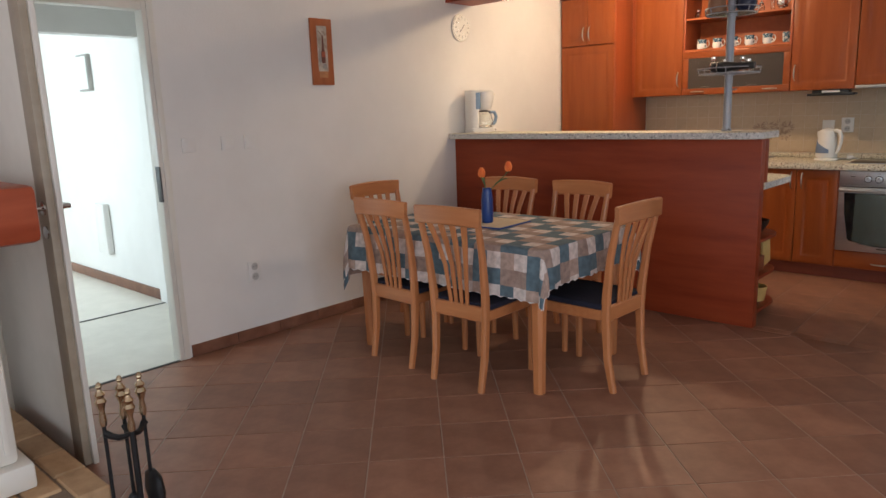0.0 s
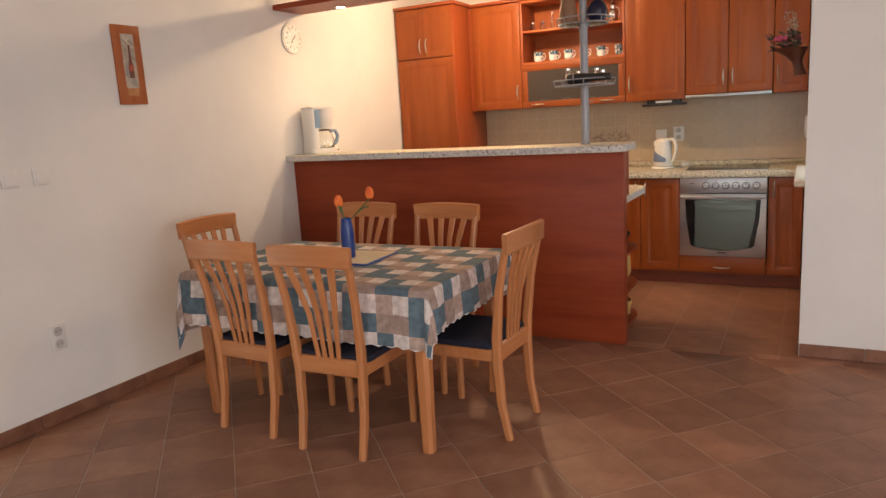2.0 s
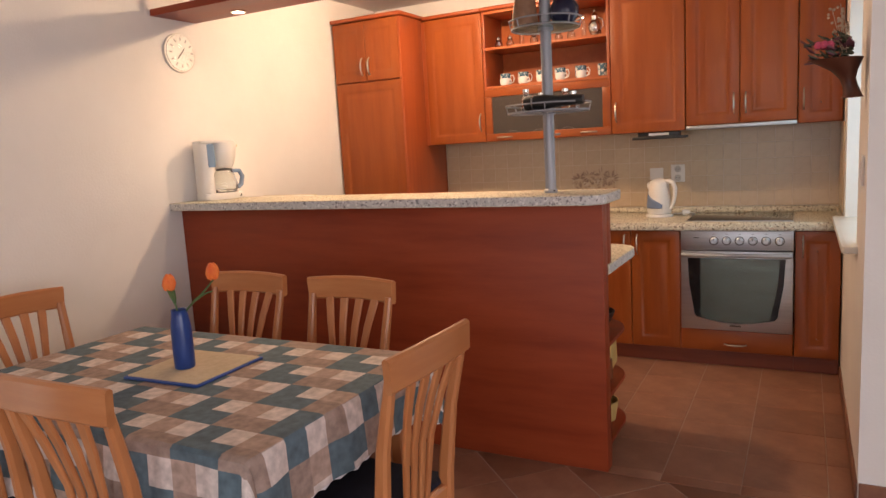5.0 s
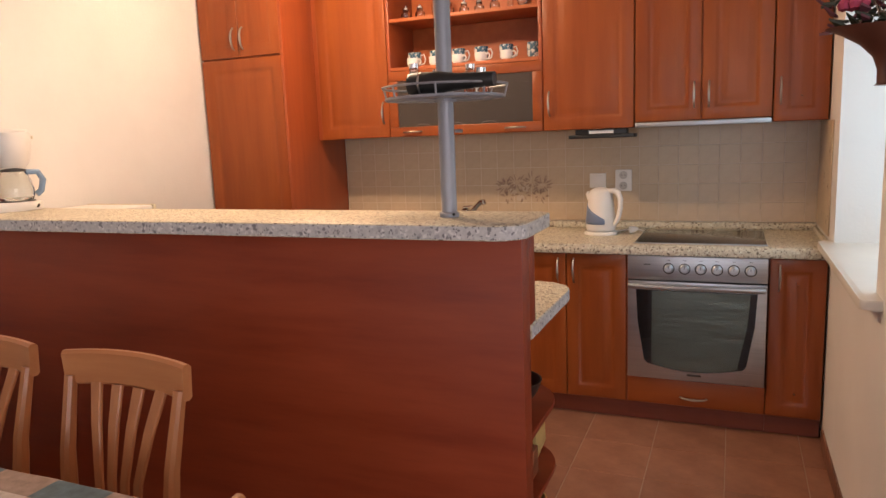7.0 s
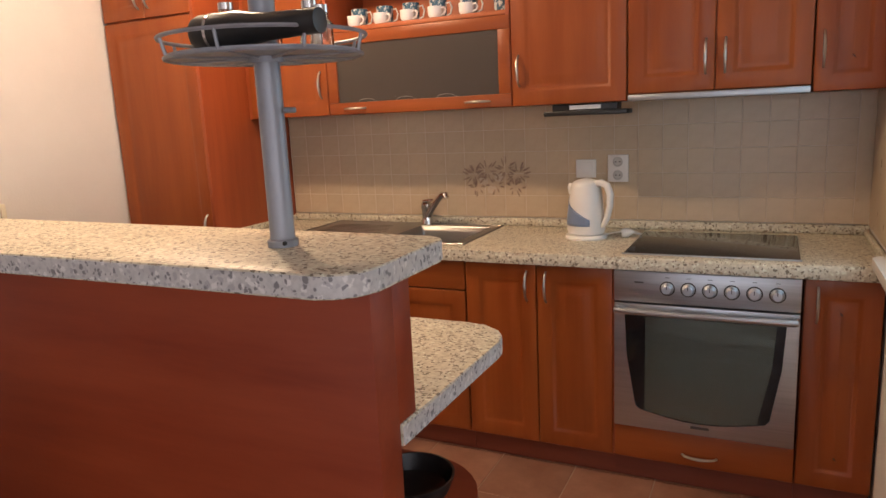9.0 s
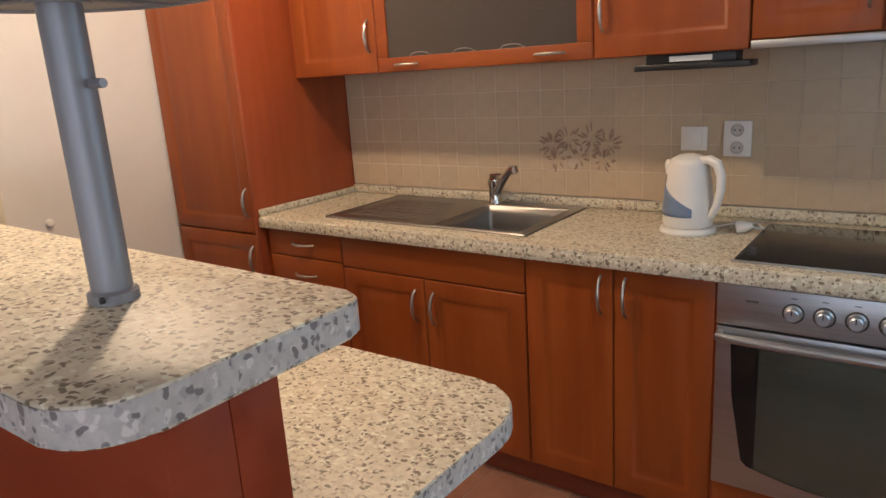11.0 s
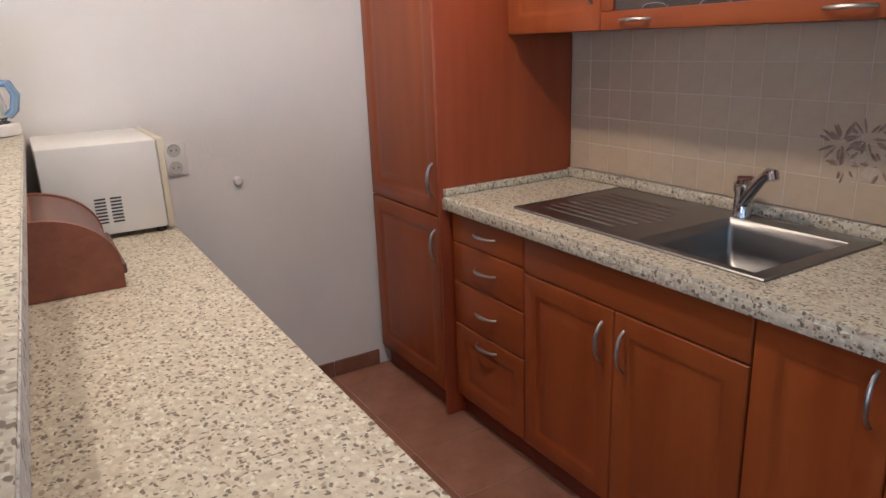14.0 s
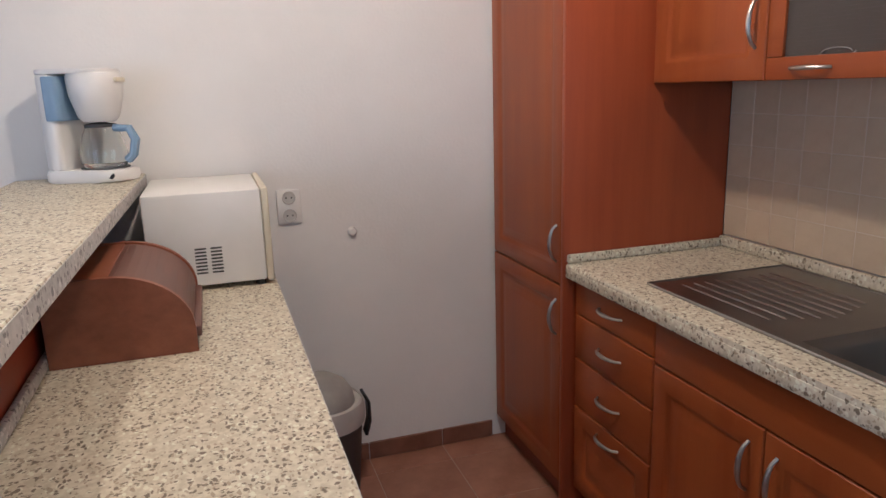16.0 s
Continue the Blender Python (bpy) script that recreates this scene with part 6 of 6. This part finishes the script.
        part("leaf", lf, (DARKLEAF, DARKLEAF, PURPLE)[k % 3], f)
    for k in range(12):
        a = 2 * math.pi * k / 12
        part("petal", lathe([(0, 0), (0.010, 0.004), (0.015, 0.016), (0.008, 0.027), (0, 0.029)], (EX - 0.135 + 0.016 * math.cos(a) * (k % 2 + 0.4), py - 0.045 + 0.016 * math.sin(a) * (k % 2 + 0.4), 1.635), 7), PINK, f)
    for k in range(9):
        a, h = rnd.uniform(0.3, 2.8), rnd.uniform(0.10, 0.19)
        tx, ty = EX - 0.05 - 0.06 * math.sin(a) * rnd.uniform(0.4, 1.2), py + 0.07 * math.cos(a)
        tw = part("twig", tube([(EX - 0.060, py, 1.578), ((EX - 0.060 + tx) / 2, (py + ty) / 2, 1.60 + h * 0.4), (tx, ty, 1.60 + h)], 0.0013, 5), TWIG, f, "pale dried twig")
        for q in range(5):
            part("seed_head", lathe([(0, 0), (0.004, 0.002), (0.005, 0.007), (0, 0.011)], (tx + rnd.uniform(-0.012, 0.012), ty + rnd.uniform(-0.012, 0.012), 1.585 + h + rnd.uniform(-0.045, 0.012)), 6), TWIG, tw)
    # hall
    s = thing("hall_picture", (-5.32, 2.98, 1.6), "small framed panel on the bright hall wall", "picture")
    part("frame", box(-5.36, -5.16, 2.945, 2.979, 1.58, 1.86, 0.004), GREYPL, s)
    part("sheet", box(-5.345, -5.175, 2.941, 2.9448, 1.595, 1.845), WHITEPL, s)
    s = thing("hall_radiator", (-5.5, 2.93, 0.2), "white towel rail on the bright hall wall", "radiator")
    part("panel", box(-5.34, -5.16, 2.925, 2.978, 0.27, 0.68, 0.01), WHITEPL, s)


wall_things()


# ---- tiles ----
def splashback():
    base = thing("splashback", (-1.12, 6.9, CZ), "beige square wall tiles with pale joints above the worktop", "wall tiles")
    base["kind"] = "structure"
    part("grout_bed", box(-2.430, EX - 0.001, 6.8852, 6.8995, CZ + 0.038, UZ0 - 0.002), TGROUT, base)
    size, gap, z0 = 0.0985, 0.0022, CZ + 0.038
    me = to_mesh("wall_tile", box(gap / 2, size - gap / 2, -0.0042, 0, gap / 2, size - gap / 2, 0.0008, None, 1), WALLTILE)
    o = ORIGIN[base.name]
    n = math.floor((EX + 2.43) / size)
    for i in range(n):
        for j in range(5):
            t = new("wall_tile", me)
            t.parent = base
            t.location = Vector((-2.428 + i * size, 6.8885, z0 + j * size)) - o
    part("edge_tile", box(-2.428 + n * size + 0.001, EX - 0.002, 6.8835, 6.8884, z0, z0 + 5 * size), WALLTILE, base)
    side = part("side_tiles", box(EX - 0.007, EX - 0.001, 6.42, 6.865, z0, UZ0 - 0.002, 0.001), WALLTILE, base)
    # printed sprig over several tiles
    rnd = random.Random(11)
    bm = bmesh.new()
    y = 6.8829

    def petal(cx, cz, a, ln, w):
        d, s = Vector((math.cos(a), 0, math.sin(a))), Vector((-math.sin(a), 0, math.cos(a)))
        c = Vector((cx, y, cz))
        pts = [c, c + d * ln * 0.35 + s * w, c + d * ln * 0.8 + s * w * 0.6, c + d * ln, c + d * ln * 0.8 - s * w * 0.6, c + d * ln * 0.35 - s * w]
        f = bm.faces.new([bm.verts.new(p + Vector((0, -rnd.uniform(0, 0.0004), 0))) for p in pts])

    for cx, cz, count, reach in ((-1.395, 1.088, 16, 0.070), (-1.185, 1.092, 16, 0.070), (-1.29, 1.045, 10, 0.05), (-1.385, 1.036, 9, 0.05), (-1.195, 1.034, 9, 0.05), (-1.335, 1.108, 12, 0.060), (-1.240, 1.112, 12, 0.060)):
        for k in range(count):
            a = 2 * math.pi * k / count + rnd.uniform(-0.2, 0.2)
            r0 = rnd.uniform(0.010, 0.03)
            petal(cx + r0 * math.cos(a), cz + r0 * math.sin(a) * 0.85, a + rnd.uniform(-0.4, 0.4), rnd.uniform(0.6, 1.0) * reach * 0.7, rnd.uniform(0.003, 0.006))
    pr = part("printed_sprig", bm, DECOR, base, "brown printed flower sprig on the tiles")
    pr.modifiers.new("thickness", "SOLIDIFY").thickness = 0.0003
    bm = bmesh.new()
    for cx, cz in ((-1.31, 1.02), (-1.275, 1.075), (-1.35, 1.06)):
        lathe([(0, 0), (0.018, 0.004), (0.024, 0.018), (0.016, 0.034), (0, 0.038)], (cx, y, cz - 0.018), 12, bm, Matrix.Diagonal((1, 0.015, 1, 1)))
    part("printed_fruit", bm, DECOR2, base, "pale printed fruit on the tiles")


splashback()


def clip(poly, nx, ny, d):
    """The part of a polygon where nx * x + ny * y <= d."""
    out = []
    for (ax, ay), (bx, by) in zip(poly, poly[1:] + poly[:1]):
        fa, fb = nx * ax + ny * ay - d, nx * bx + ny * by - d
        if fa <= 0:
            out.append((ax, ay))
        if (fa < 0 < fb) or (fb < 0 < fa):
            s = fa / (fa - fb)
            out.append((ax + (bx - ax) * s, ay + (by - ay) * s))
    return out


def tile_mesh(poly, bm=None):
    """One floor tile with a softened upper edge, from its outline."""
    tmp = bm or bmesh.new()
    cx, cy = sum(p[0] for p in poly) / len(poly), sum(p[1] for p in poly) / len(poly)
    rings = []
    for s, z in ((0.0, -0.008), (0.0, -0.0012), (0.0016, 0.0)):
        ring = []
        for x, y in poly:
            d = math.hypot(x - cx, y - cy)
            k = 1 - s * 1.4 / max(d, 0.01)
            ring.append(tmp.verts.new((cx + (x - cx) * k, cy + (y - cy) * k, z)))
        rings.append(ring)
    for a, b in zip(rings, rings[1:]):
        for i in range(len(poly)):
            j = (i + 1) % len(poly)
            tmp.faces.new((a[i], a[j], b[j], b[i]))
    tmp.faces.new(rings[-1])
    return tmp


def floor():
    setting("ground", box(-60, 60, -60, 60, -0.4, -0.15), GROUT, "plain ground outside the house", "ground", False)
    base = thing("floor", (0, 0, 0), "brown terracotta-look floor tiles with pale joints", "floor")
    base["kind"] = "structure"
    part("grout_bed", box(-3.06, 3.1, -3.1, 6.95, -0.1, -0.0022), GROUT, base)
    h, gap = 0.2085, 0.0028
    border = 4.80
    rest = bmesh.new()
    diamond = [(0, -h + gap), (h - gap, 0), (0, h - gap), (-h + gap, 0)]
    shared = to_mesh("floor_tile", tile_mesh(diamond), TERRA)
    near = 0
    for i in range(-16, 32):
        for j in range(-32, 32):
            if (i + j) % 2:
                continue
            cx, cy = -0.671 + h * i, 2.918 + h * (j + 1)
            if not (-3.2 < cx < 3.2 and -3.2 < cy < border + h):
                continue
            poly = [(cx + x, cy + y) for x, y in diamond]
            whole = cy + h < border and cx - h > -2.995
            if not whole:
                poly = clip(clip(poly, 0, 1, border - 0.0015), -1, 0, 2.999)
                if len(poly) < 3 or max(p[0] for p in poly) - min(p[0] for p in poly) < 0.01 or max(p[1] for p in poly) - min(p[1] for p in poly) < 0.01:
                    continue
            if -3.1 < cx < 0.9 and 1.3 < cy and near < 230:
                near += 1
                if whole:
                    t = new("floor_tile", shared)
                    t.parent, t.location = base, (cx, cy, 0)
                else:
                    part("floor_tile", tile_mesh(poly), TERRA, base)
            else:
                tile_mesh(poly, rest)
    k = part("far_floor_tiles", rest, TERRA, base)
    k["kind"] = "stuff"
    s = 0.298
    square = to_mesh("floor_tile", tile_mesh([(0.0014, 0.0014), (s - 0.0014, 0.0014), (s - 0.0014, s - 0.0014), (0.0014, s - 0.0014)]), TERRA)
    for i in range(-11, 2):
        for j in range(-5, 4):
            x, y = 0.10 + i * s, 6.063 + j * s
            if y + s < border or y > 6.45:
                continue
            if y < border:
                part("floor_tile", tile_mesh([(x + 0.0014, border + 0.0015), (x + s - 0.0014, border + 0.0015), (x + s - 0.0014, y + s - 0.0014), (x + 0.0014, y + s - 0.0014)]), TERRA, base)
            else:
                t = new("floor_tile", square)
                t.parent, t.location = base, (x, y, 0)


floor()
